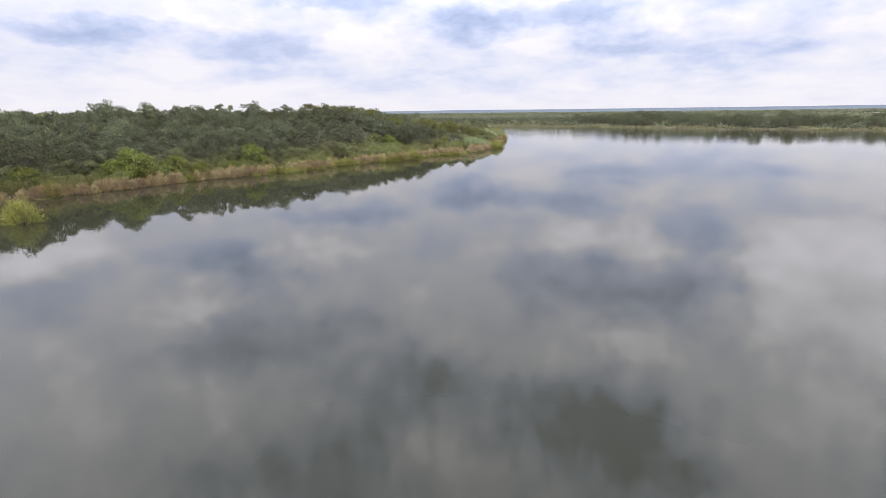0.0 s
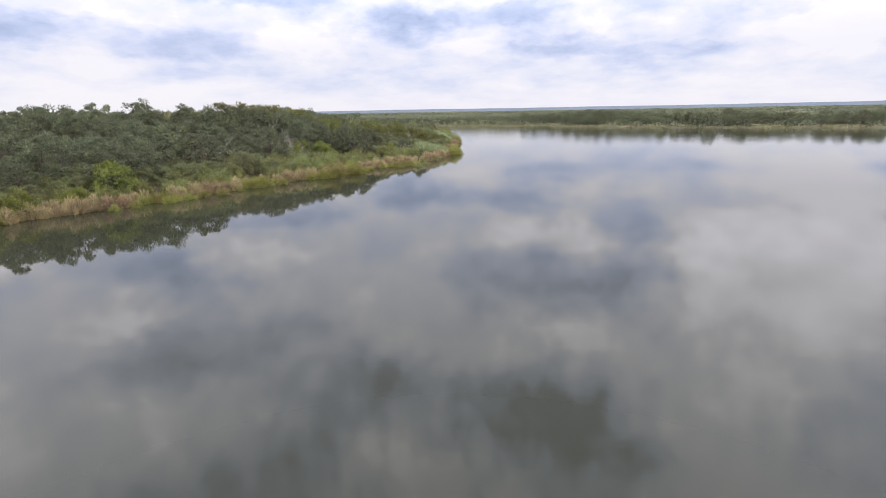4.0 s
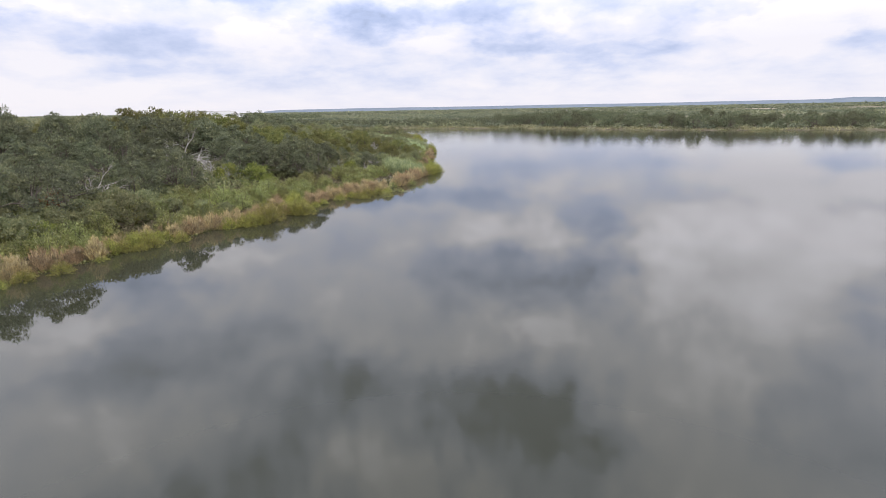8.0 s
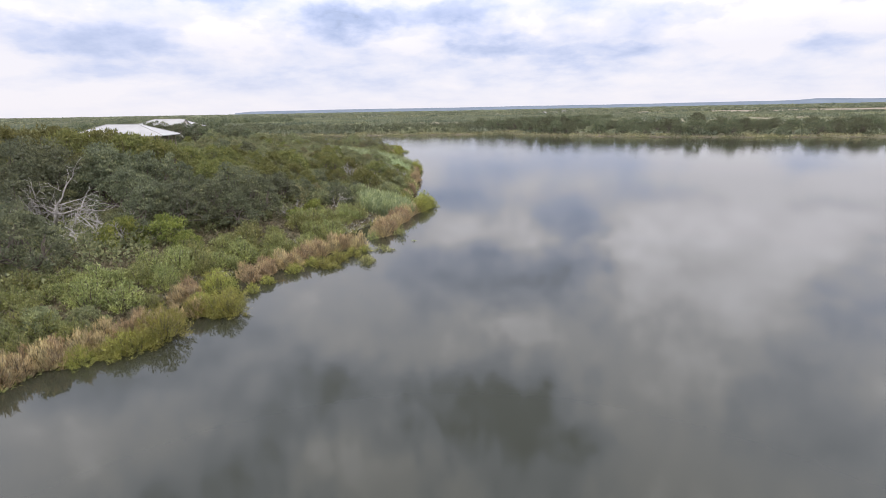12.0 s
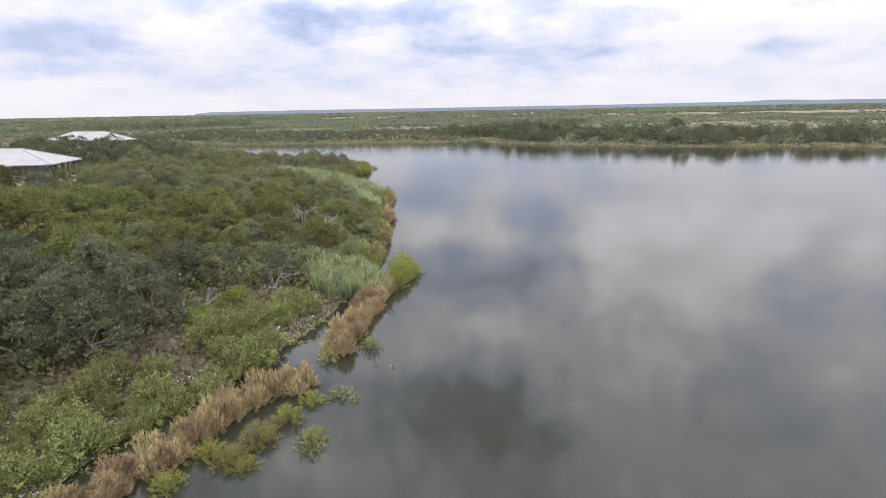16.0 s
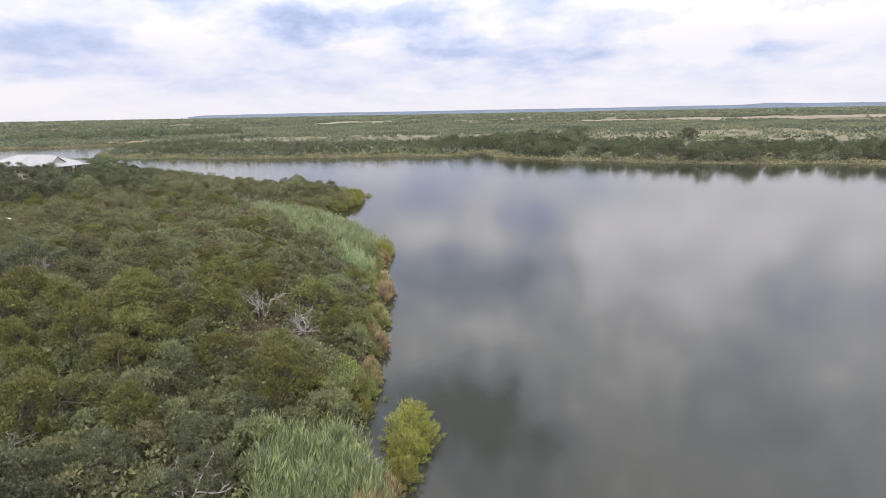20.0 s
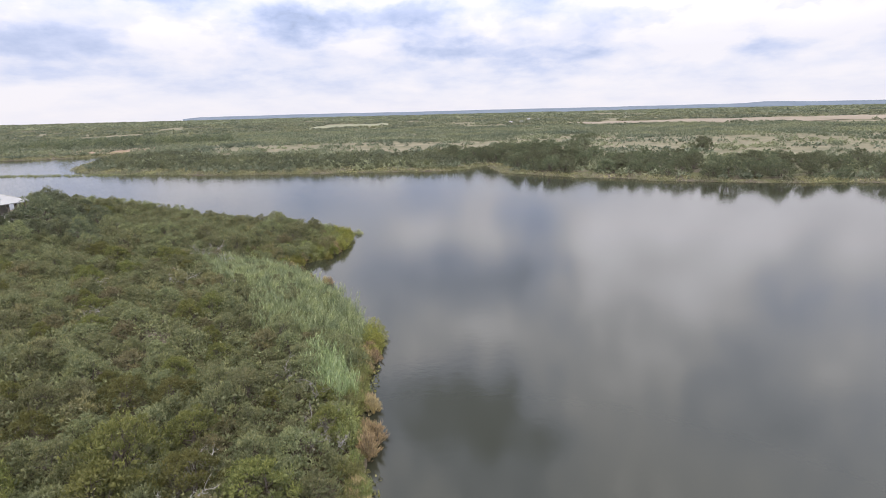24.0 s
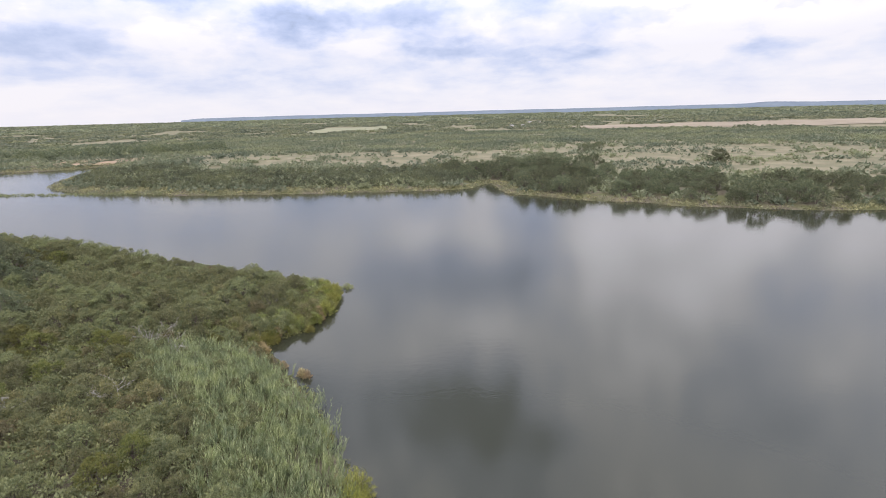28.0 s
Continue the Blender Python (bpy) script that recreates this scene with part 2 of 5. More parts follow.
DRY_GRASS = foliage("dry_grass_blades", (0.10, 0.088, 0.05), (0.17, 0.15, 0.085), (0.26, 0.23, 0.14))
SEDGE_LEAF = foliage("sedge_blades", (0.135, 0.13, 0.068), (0.205, 0.194, 0.106), (0.275, 0.26, 0.155), patches=0.08)
RUST_LEAF = foliage("rusty_leaves", (0.13, 0.075, 0.025), (0.24, 0.145, 0.055), (0.32, 0.21, 0.10))


def plain(name, c1, c2, scale, rough=0.85, bump=0.0, metal=0.0, spread=0.0):
    """A surface of two colours mixed by grain and stains."""
    m, t, b = base_material(name, rough, 0.3)
    where = t.nodes.new("ShaderNodeTexCoord").outputs["Object"]
    n1 = node(t, "ShaderNodeTexNoise", Scale=scale, Detail=6.0, Roughness=0.6)
    n2 = node(t, "ShaderNodeTexNoise", Scale=scale * 0.13, Detail=3.0, Roughness=0.5)
    link(t, where, n1.inputs["Vector"])
    link(t, where, n2.inputs["Vector"])
    fac = maths(t, "ADD", maths(t, "MULTIPLY", n1.outputs[0], 0.6), maths(t, "MULTIPLY", n2.outputs[0], 0.4))
    c = ramp(t, fac, [(0.35, c1), (0.65, c2)])
    if spread:
        each = t.nodes.new("ShaderNodeObjectInfo").outputs["Random"]
        hue = node(t, "ShaderNodeHueSaturation")
        link(t, c, hue.inputs["Color"])
        link(t, maths(t, "ADD", maths(t, "MULTIPLY", each, spread), 1 - spread / 2), hue.inputs["Value"])
        c = hue.outputs[0]
    link(t, c, b.inputs["Base Color"])
    b.inputs["Metallic"].default_value = metal
    if bump:
        bn = node(t, "ShaderNodeBump", Strength=bump, Distance=0.02)
        link(t, n1.outputs[0], bn.inputs["Height"])
        link(t, bn.outputs[0], b.inputs["Normal"])
    return m


BARK = plain("bark", (0.07, 0.055, 0.045), (0.15, 0.125, 0.10), 6.0, 0.9, 0.6)
DEAD_WOOD = plain("dead_wood", (0.20, 0.185, 0.165), (0.40, 0.375, 0.34), 5.0, 0.85, 0.4, spread=0.4)
STONE = plain("pale_stone", (0.30, 0.282, 0.25), (0.54, 0.515, 0.47), 4.0, 0.85, 0.5, spread=0.5)
ROOF = plain("pale_metal_roof", (0.235, 0.228, 0.215), (0.305, 0.297, 0.28), 0.6, 0.45)
WALL = plain("wall_plaster", (0.36, 0.33, 0.28), (0.50, 0.46, 0.40), 1.5, 0.85, 0.2)
WOOD = plain("post_timber", (0.16, 0.13, 0.10), (0.26, 0.22, 0.17), 4.0, 0.8, 0.3)
PAVING = plain("pale_paving", (0.40, 0.38, 0.34), (0.55, 0.53, 0.48), 1.0, 0.85, 0.2)
# Distance haze is painted into this blue-grey; nothing in the air makes it.
HAZED_HILLS = plain("far_hills_haze_tint", (0.090, 0.112, 0.138), (0.115, 0.138, 0.162), 0.01, 1.0)
MUD = plain("mud_flat", (0.17, 0.12, 0.075), (0.25, 0.175, 0.11), 0.2, 0.9)
DRY_FIELD = plain("dry_field", (0.165, 0.13, 0.09), (0.23, 0.187, 0.132), 0.02, 0.95)
GRASS_FIELD = plain("grass_field", (0.15, 0.148, 0.085), (0.20, 0.19, 0.115), 0.02, 0.95)
GLASS_DARK, _t, _b = base_material("window_glass", 0.05, 0.5)
_b.inputs["Base Color"].default_value = (0.03, 0.035, 0.04, 1)

# Ground: dry grass, bare soil and low green growth in patches at several sizes.
GROUND, t, b = base_material("dry_grass_ground", 0.95, 0.1)
where = t.nodes.new("ShaderNodeTexCoord").outputs["Object"]


def ground_noise(scale, detail=5.0, rough=0.6):
    n = node(t, "ShaderNodeTexNoise", Scale=scale, Detail=detail, Roughness=rough)
    link(t, where, n.inputs["Vector"])
    return n.outputs[0]


soil = ramp(t, ground_noise(0.9), [(0.3, (0.055, 0.046, 0.034)), (0.5, (0.10, 0.084, 0.06)), (0.7, (0.17, 0.145, 0.10))])
green = ramp(t, ground_noise(2.2), [(0.3, (0.05, 0.052, 0.022)), (0.7, (0.11, 0.108, 0.05))])
patch = ramp(t, ground_noise(0.06), [(0.42, (0, 0, 0)), (0.58, (1, 1, 1))])
c = mix(t, patch, soil, green)
straw = ramp(t, ground_noise(0.05, 8.0, 0.7), [(0.35, (0.105, 0.10, 0.06)), (0.5, (0.145, 0.13, 0.083)), (0.65, (0.19, 0.165, 0.11))])
dry = t.nodes.new("ShaderNodeAttribute")
dry.attribute_name = "open_grass"
c = mix(t, dry.outputs["Fac"], c, straw)
link(t, c, b.inputs["Base Color"])
bn = node(t, "ShaderNodeBump", Strength=0.6, Distance=0.08)
link(t, ground_noise(3.0), bn.inputs["Height"])
link(t, bn.outputs[0], b.inputs["Normal"])

# Water: murky, mirror-like, with faint wind ripples that come and go in broad patches.
WATER = bpy.data.materials.new("lake_water")
WATER.use_nodes = True
t = WATER.node_tree
t.nodes.remove(t.nodes["Principled BSDF"])
body = node(t, "ShaderNodeBsdfDiffuse", Color=(0.022, 0.023, 0.0145, 1))
mirror = node(t, "ShaderNodeBsdfGlossy", Color=(1, 1, 1, 1), Roughness=0.008)
grazing = node(t, "ShaderNodeFresnel", IOR=1.35)
surface = t.nodes.new("ShaderNodeMixShader")
link(t, grazing.outputs[0], surface.inputs[0])
link(t, body.outputs[0], surface.inputs[1])
link(t, mirror.outputs[0], surface.inputs[2])
link(t, surface.outputs[0], t.nodes["Material Output"].inputs[0])
where = t.nodes.new("ShaderNodeTexCoord").outputs["Object"]
ripple = node(t, "ShaderNodeTexNoise", Scale=0.9, Detail=3.0, Roughness=0.6)
broad = node(t, "ShaderNodeTexNoise", Scale=0.02, Detail=3.0, Roughness=0.5)
for n in (ripple, broad):
    link(t, where, n.inputs["Vector"])
small = node(t, "ShaderNodeTexNoise", Scale=3.1, Detail=2.0, Roughness=0.6)
link(t, where, small.inputs["Vector"])
axis = t.nodes.new("ShaderNodeSeparateXYZ")
link(t, where, axis.inputs[0])
open_water = maths(t, "MULTIPLY", maths(t, "SUBTRACT", axis.outputs[1], 150.0), 0.004, clamp=True)
bn = node(t, "ShaderNodeBump", Distance=0.065)
stirred = maths(t, "ADD", maths(t, "MULTIPLY", broad.outputs[0], 0.08), maths(t, "MULTIPLY", open_water, 0.42))
link(t, stirred, bn.inputs["Strength"])
link(t, maths(t, "ADD", ripple.outputs[0], maths(t, "MULTIPLY", small.outputs[0], 0.35)), bn.inputs["Height"])
for facing in (mirror, grazing):
    link(t, bn.outputs[0], facing.inputs["Normal"])


# ---- the lie of the land ----
NEAR_BANK = [(-260, -420), (-190, -200), (-130, -60), (-95, 10), (-75, 45), (-62, 72), (-50, 93), (-40, 104), (-31, 113), (-24, 122),
             (-17, 131), (-12.5, 139), (-10, 146), (-5, 154.5), (0, 158), (4, 163), (8, 168), (11.5, 175), (14.5, 181), (16.5, 190), (20, 200), (23, 212), (24.6, 222),
             (26.6, 232), (27.2, 243), (25.4, 254), (23.8, 263), (20, 272), (17.5, 280), (21, 283.5), (26, 286), (30, 292), (33, 301), (32, 307),
             (24, 313), (10, 325), (-6, 338), (-22, 351), (-42, 367), (-60, 382), (-90, 405), (-130, 430)]
FAR_BANK = [(-180, 450), (-260, 470), (-330, 520), (-330, 660), (-260, 688), (-193, 690), (-154, 692), (-128, 705), (-116, 697), (-119, 660),
            (-121, 633), (-114, 563), (-84, 524), (-50, 503), (-19, 484), (24, 467), (52, 459), (81, 449), (110, 441), (125, 446), (137, 456),
            (135, 438), (131, 418), (142, 403), (156, 382), (172, 371), (181, 357), (198, 345), (221, 328), (244, 319), (270, 300), (310, 262),
            (350, 200), (370, 100), (360, -50), (300, -250), (100, -400), (-100, -440)]


def smooth_loop(points, steps=5):
    """A closed curve through the points."""
    p = np.array(points, float)
    a, b, c, d = np.roll(p, 1, 0), p, np.roll(p, -1, 0), np.roll(p, -2, 0)
    s = (np.arange(steps) / steps)[None, :, None]
    a, b, c, d = (q[:, None, :] for q in (a, b, c, d))
    return (0.5 * (2 * b + (c - a) * s + (2 * a - 5 * b + 4 * c - d) * s**2 + (3 * b - a - 3 * c + d) * s**3)).reshape(-1, 2)


SHORE = smooth_loop(NEAR_BANK + FAR_BANK)


def exact_distance(q, shore):
    """Metres from the water's edge: above nought on land, below nought in the lake."""
    a, b = shore, np.roll(shore, -1, 0)
    e = b - a
    out = np.empty(len(q))
    for i in range(0, len(q), 4000):
        w = q[i : i + 4000, None, :] - a
        s = ((w * e).sum(-1) / (e * e).sum(-1)).clip(0, 1)
        near = np.sqrt((((w - s[..., None] * e) ** 2).sum(-1)).min(1))
        yy = q[i : i + 4000, 1:2]
        cross = (a[:, 1] > yy) != (b[:, 1] > yy)
        xs = a[:, 0] + (yy - a[:, 1]) / np.where(e[:, 1] == 0, 1e-9, e[:, 1]) * e[:, 0]
        odd = (cross & (q[i : i + 4000, 0:1] < xs)).sum(1) % 2 == 1
        out[i : i + 4000] = np.where(odd, -near, near)
    return out


# A chart of that distance every 3 m round the lake, read between its points.
CHART_X, CHART_Y = np.arange(-360, 470, 3.0), np.arange(-60, 780, 3.0)
_cx, _cy = np.meshgrid(CHART_X, CHART_Y)
CHART = exact_distance(np.stack([_cx.ravel(), _cy.ravel()], -1), SHORE).reshape(_cx.shape)


def shore_distance(x, y):
    x, y = np.asarray(x, float), np.asarray(y, float)
    u, v = (x.ravel() + 360) / 3, (y.ravel() + 60) / 3
    ok = (u >= 0) & (v >= 0) & (u < len(CHART_X) - 1) & (v < len(CHART_Y) - 1)
    i, j = np.where(ok, u, 0).astype(int), np.where(ok, v, 0).astype(int)
    f, g = np.where(ok, u - i, 0), np.where(ok, v - j, 0)
    d = (CHART[j, i] * (1 - f) + CHART[j, i + 1] * f) * (1 - g) + (CHART[j + 1, i] * (1 - f) + CHART[j + 1, i + 1] * f) * g
    if not ok.all():
        d[~ok] = exact_distance(np.stack([x.ravel()[~ok], y.ravel()[~ok]], -1), SHORE[::6])
    return d.reshape(x.shape)


def inside(polygon, x, y):
    """Whether places lie within a polygon."""
    x, y = np.asarray(x, float), np.asarray(y, float)
    odd = np.zeros(x.shape, bool)
    for (ax, ay), (bx, by) in zip(polygon, polygon[1:] + polygon[:1]):
        if ay != by:
            odd ^= ((ay > y) != (by > y)) & (x < ax + (y - ay) / (by - ay) * (bx - ax))
    return odd


def waves(x, y, size, seed):
    """Smooth, uneven swell between about -1 and 1."""
    r = np.random.RandomState(seed)
    v = 0
    for k in range(5):
        a, p = r.uniform(0, 6.28), r.uniform(0, 6.28)
        w = 6.28 / size * r.uniform(0.6, 1.6)
        v = v + np.sin((x * math.cos(a) + y * math.sin(a)) * w + p)
    return v / 3


# Height of the far country above the lake, by bearing from the lake in degrees.
FAR_RISE = ([-180, -60, -23, -11, -6, 18, 34, 46, 54, 60, 90, 180], [20, 4, 2, 2, 2, 5, 8, 11, 12, 13, 20, 25])


def on_near_bank(x, y):
    """1 on the wooded bank that the camera flies along, 0 across the water."""
    return ((y + 0.55 * x < 405) & (x < 60)).astype(float)


def land_height(x, y):
    x, y = np.asarray(x, float), np.asarray(y, float)
    d = shore_distance(x, y)
    near = on_near_bank(x, y)
    rise = 7.6 * near + 2.6 * (1 - near)
    far = np.hypot(x - 20, y - 200)
    bearing = np.degrees(np.arctan2(x - 20, y - 200))
    country = np.interp(bearing, *FAR_RISE) * ((far - 420).clip(0) / 3900) ** 0.9
    bumps = 0.25 * waves(x, y, 13, 1) * (d / 12).clip(0, 1) + (d / 300).clip(0, 1) * waves(x, y, 160, 2) * 1.0
    land = 0.5 * (1 - np.exp(-d.clip(0) / 2.5)) + rise * (1 - np.exp(-d.clip(0) / 40)) + country + bumps
    return np.where(d > 0, np.maximum(land, 0.05 * np.minimum(d, 2)), np.maximum(-1.5, d * 0.22))


# ---- makers ----
def mesh_np(name, verts, faces):
    """A mesh from an array of corners and an array of three- or four-cornered faces."""
    verts, faces = np.asarray(verts, np.float32), np.asarray(faces, np.int32)
    me = bpy.data.meshes.new(name)
    n, k = faces.shape
    me.vertices.add(len(verts))
    me.vertices.foreach_set("co", verts.ravel())
    me.loops.add(n * k)
    me.loops.foreach_set("vertex_index", faces.ravel())
    me.polygons.add(n)
    me.polygons.foreach_set("loop_start", np.arange(0, n * k, k, dtype=np.int32))
    me.update(calc_edges=True)
    me.validate()
    return me


def part(name, data, material, parent=None, label=""):
    """One mesh object, from a mesh or a bmesh, under a thing or a part."""
    if isinstance(data, bmesh.types.BMesh):
        me = bpy.data.meshes.new(name)
        data.to_mesh(me)
        data.free()
        data = me
    if not data.materials:
        data.materials.append(material)
    ob = new(name, data)
    ob.parent = parent
    if label:
        ob["label"] = label
    return ob


def thing(name, label, category, group="", kind=""):
    return tagged(new(name), label, category, group, kind)


def unit(v):
    return v / np.maximum(np.linalg.norm(v, axis=-1, keepdims=True), 1e-9)


def leaf_rhombs(at, way, length, width, rng):
    """Pointed leaves: four corners each, folded a little along the middle."""
    n = len(at)
    way = unit(way)
    side = unit(np.cross(way, rng.normal(size=(n, 3))))
    lift = np.cross(side, way)
    ln = (length * rng.uniform(0.7, 1.3, n))[:, None]
    wd = (width * rng.uniform(0.7, 1.3, n))[:, None]
    v = np.stack([at, at + way * ln * 0.5 + side * wd * 0.5 + lift * wd * 0.15, at + way * ln, at + way * ln * 0.5 - side * wd * 0.5 + lift * wd * 0.15], 1)
    return v.reshape(-1, 3), np.arange(4 * n).reshape(n, 4)


def leaf_points(at, way, length, width, rng):
    """Narrow pointed leaflets: three corners each."""
    n = len(at)
    way = unit(way)
    side = unit(np.cross(way, rng.normal(size=(n, 3))))
    ln = (length * rng.uniform(0.7, 1.3, n))[:, None]
    wd = (width * rng.uniform(0.7, 1.3, n))[:, None]
    v = np.stack([at - side * wd * 0.5, at + side * wd * 0.5, at + way * ln], 1)
    return v.reshape(-1, 3), np.arange(3 * n).reshape(n, 3)


def tube(points, radii, sides=5):
    """A tapered limb along a line of points."""
    p, r = np.asarray(points, float), np.asarray(radii, float)
    d = unit(np.gradient(p, axis=0))
    ref = np.where(np.abs(d[:, 2:3]) > 0.9, np.array([[1.0, 0, 0]]), np.array([[0, 0, 1.0]]))
    s = unit(np.cross(d, ref))
    u = np.cross(s, d)
    a = np.arange(sides) / sides * 2 * np.pi
    v = (p[:, None] + r[:, None, None] * (np.cos(a)[None, :, None] * s[:, None] + np.sin(a)[None, :, None] * u[:, None])).reshape(-1, 3)
    f = [(i * sides + j, i * sides + (j + 1) % sides, (i + 1) * sides + (j + 1) % sides, (i + 1) * sides + j) for i in range(len(p) - 1) for j in range(sides)]
    return v, np.array(f)


def joined(pieces):
    vs, fs, n = [], [], 0
    for v, f in pieces:
        vs.append(v)
        fs.append(f + n)
        n += len(v)
    return np.concatenate(vs), np.concatenate(fs)


def grown(limbs):
    """Limbs as one connected piece: each new limb shares a corner with the wood that stands nearest to its foot."""
    v, f = limbs[0]
    vs, fs, n = [v], [f], len(v)
    for lv, lf in limbs[1:]:
        old = np.concatenate(vs)
        hold = int(((old - lv[0]) ** 2).sum(-1).argmin())
        vs.append(lv[1:])
        fs.append(np.where(lf == 0, hold, lf - 1 + n))
        n += len(lv) - 1
    return np.concatenate(vs), np.concatenate(fs)


def bent(start, way, length, rng, steps=4, wander=0.25, rise=0.0):
    """A crooked line that sets out from start."""
    pts, d = [np.array(start, float)], unit(np.array(way, float))
    for _ in range(steps):
        d = unit(d + rng.normal(size=3) * wander + np.array([0, 0, rise]))
        pts.append(pts[-1] + d * length / steps)
    return np.array(pts)


CORE = bmesh.new()
bmesh.ops.create_icosphere(CORE, subdivisions=1, radius=1.0)
CORE_POINTS = np.array([v.co[:] for v in CORE.verts])
CORE_FACES = np.array([[v.index for v in f.verts] for f in CORE.faces])
CORE.free()


def tree_meshes(name, height, spread, stems, clumps, leaves, leaf, seed, trunk=0.16, base=0.25, flat_top=0.75, rhomb=True, droop=0.0):
    """Limbs and crown of a broad tree: crooked stems fork into limbs, and each limb ends in a clump of leaves."""
    rng = np.random.RandomState(seed)
    limbs, heads = [], []
    lean = rng.uniform(0, 6.28)
    lobes = rng.uniform(0.6, 1.2, 7)
    for k in range(clumps):
        a = 2.399 * k + rng.uniform(-0.4, 0.4)
        q = math.sqrt((k + 0.5) / clumps)
        r = spread * q * lobes[int(a / 6.283 * 7) % 7]
        top = height * (base + (1 - base) * (1 - flat_top * q**2.2)) * rng.uniform(0.82, 1.08)
        heads.append((r * math.cos(a), r * math.sin(a), top, spread / math.sqrt(clumps) * rng.uniform(0.75, 1.65)))
    heads = np.array(heads)
    for s in range(stems):
        a = lean + 6.283 * s / stems + rng.uniform(-0.5, 0.5)
        out = 0.5 if stems > 1 else 0.12
        foot = np.array([0.12 * math.cos(a) * (stems > 1), 0.12 * math.sin(a) * (stems > 1), -0.3])
        line = bent(foot, (out * math.cos(a), out * math.sin(a), 1.0), height * 0.55, rng, 5, 0.16, 0.05)
        limbs.append(tube(line, np.linspace(trunk, trunk * 0.5, len(line)), 6))
        mine = [h for h in heads if stems == 1 or math.cos(math.atan2(h[1], h[0]) - a) > math.cos(math.pi / stems)]
        for h in mine[:: max(1, len(mine) // 9)]:
            start = line[rng.randint(2, len(line))]
            goal = h[:3] - start
            mid = start + goal * 0.5 + rng.normal(size=3) * 0.18 * np.linalg.norm(goal) * 0.5
            limbs.append(tube([start, mid, h[:3]], [trunk * 0.42, trunk * 0.28, trunk * 0.1], 4))
    per = leaves // clumps
    at, way, cores = [], [], []
    for hx, hy, hz, hr in heads:
        d = unit(rng.normal(size=(per, 3)))
        d[:, 2] = np.where(rng.uniform(size=per) < 0.7, np.abs(d[:, 2]), d[:, 2])
        r = hr * rng.uniform(0.25, 1.25, per) ** 0.5
        mid = np.array([hx, hy, hz - hr * 0.3])
        at.append(mid + d * r[:, None] * np.array([1, 1, 0.95]))
        way.append(d * 0.55 + rng.normal(size=(per, 3)) * 0.45 + np.array([0, 0, 0.65 - droop]))
        cores.append((mid + CORE_POINTS * hr * rng.uniform(0.2, 0.42, (len(CORE_POINTS), 1)) * np.array([1, 1, 0.7]), CORE_FACES))
    make = leaf_rhombs if rhomb else leaf_points
    v, f = make(np.concatenate(at), np.concatenate(way), leaf[0], leaf[1], rng)
    if not rhomb:
        v, f = joined([(v, f)] + cores)
    return mesh_np(name + "_limbs", *grown(limbs)), mesh_np(name + "_crown", v, f)


def spray_meshes(name, height, spread, stems, leaves, leaf, seed, arch=0.5, rhomb=False, upright=0.8):
    """Stems and sprays of a many-stemmed shrub that fans out from the ground."""
    rng = np.random.RandomState(seed)
    limbs, at, way = [], [], []
    per = leaves // stems
    for s in range(stems):
        a, q = 2.399 * s + rng.uniform(-0.3, 0.3), math.sqrt((s + 0.5) / stems)
        foot = np.array([0.35 * spread * q * math.cos(a), 0.35 * spread * q * math.sin(a), -0.3])
        tall = height * (1 - 0.8 * q**2.4) * rng.uniform(0.8, 1.1)
        tip = np.array([spread * q * math.cos(a), spread * q * math.sin(a), tall])
        mid = foot + (tip - foot) * np.array([0.35, 0.35, 0.6])
        limbs.append(tube([foot, mid, tip], [0.035, 0.025, 0.01], 3))
        u = rng.uniform(0.12, 1.0, per)[:, None] ** 0.7
        on = foot * (1 - u) ** 2 + 2 * mid * u * (1 - u) + tip * u**2
        fuzz = spread / math.sqrt(stems) * 0.75
        on = on + rng.normal(size=(per, 3)) * fuzz * 0.5
        on[:, 2] = np.maximum(on[:, 2], 0.02)
        at.append(on)
        d = unit(tip - foot) * upright + rng.normal(size=(per, 3)) * arch
        way.append(d)
    make = leaf_rhombs if rhomb else leaf_points
    v, f = make(np.concatenate(at), np.concatenate(way), leaf[0], leaf[1], rng)
    return mesh_np(name + "_stems", *grown(limbs)), mesh_np(name + "_crown", v, f)


def bare_meshes(name, height, seed, stems=2, twigs=5):
    """Limbs of a dead tree, forked three times."""
    rng = np.random.RandomState(seed)
    limbs = []

    def grow(start, way, length, radius, depth):
        line = bent(start, way, length, rng, 4, 0.2, 0.02)
        limbs.append(tube(line, np.linspace(radius, radius * 0.45, len(line)), 5 if depth < 2 else 3))
        if depth < 3:
            for _ in range(twigs if depth else twigs + 1):
                k = rng.randint(1, len(line))
                d = unit(line[k] - line[k - 1]) + rng.normal(size=3) * 0.65
                d[2] = abs(d[2]) * 0.8 if depth < 1 else d[2]
                grow(line[k], d, length * rng.uniform(0.45, 0.7), radius * 0.5, depth + 1)

    for s in range(stems):
        a = 6.283 * s / stems + rng.uniform(0, 2)
        grow((0.1 * math.cos(a), 0.1 * math.sin(a), -0.3), (0.55 * math.cos(a), 0.55 * math.sin(a), 1.0), height * 0.62, 0.13, 0)
    return mesh_np(name + "_limbs", *grown(limbs))


def plant(name, meshes, materials, parts, label, category, group):
    """A first plant of a kind, kept as the pattern for its copies."""
    top = thing(name, label, category, group)
    for me, mat, p in zip(meshes, materials, parts):
        part(p, me, mat, top)
    return top


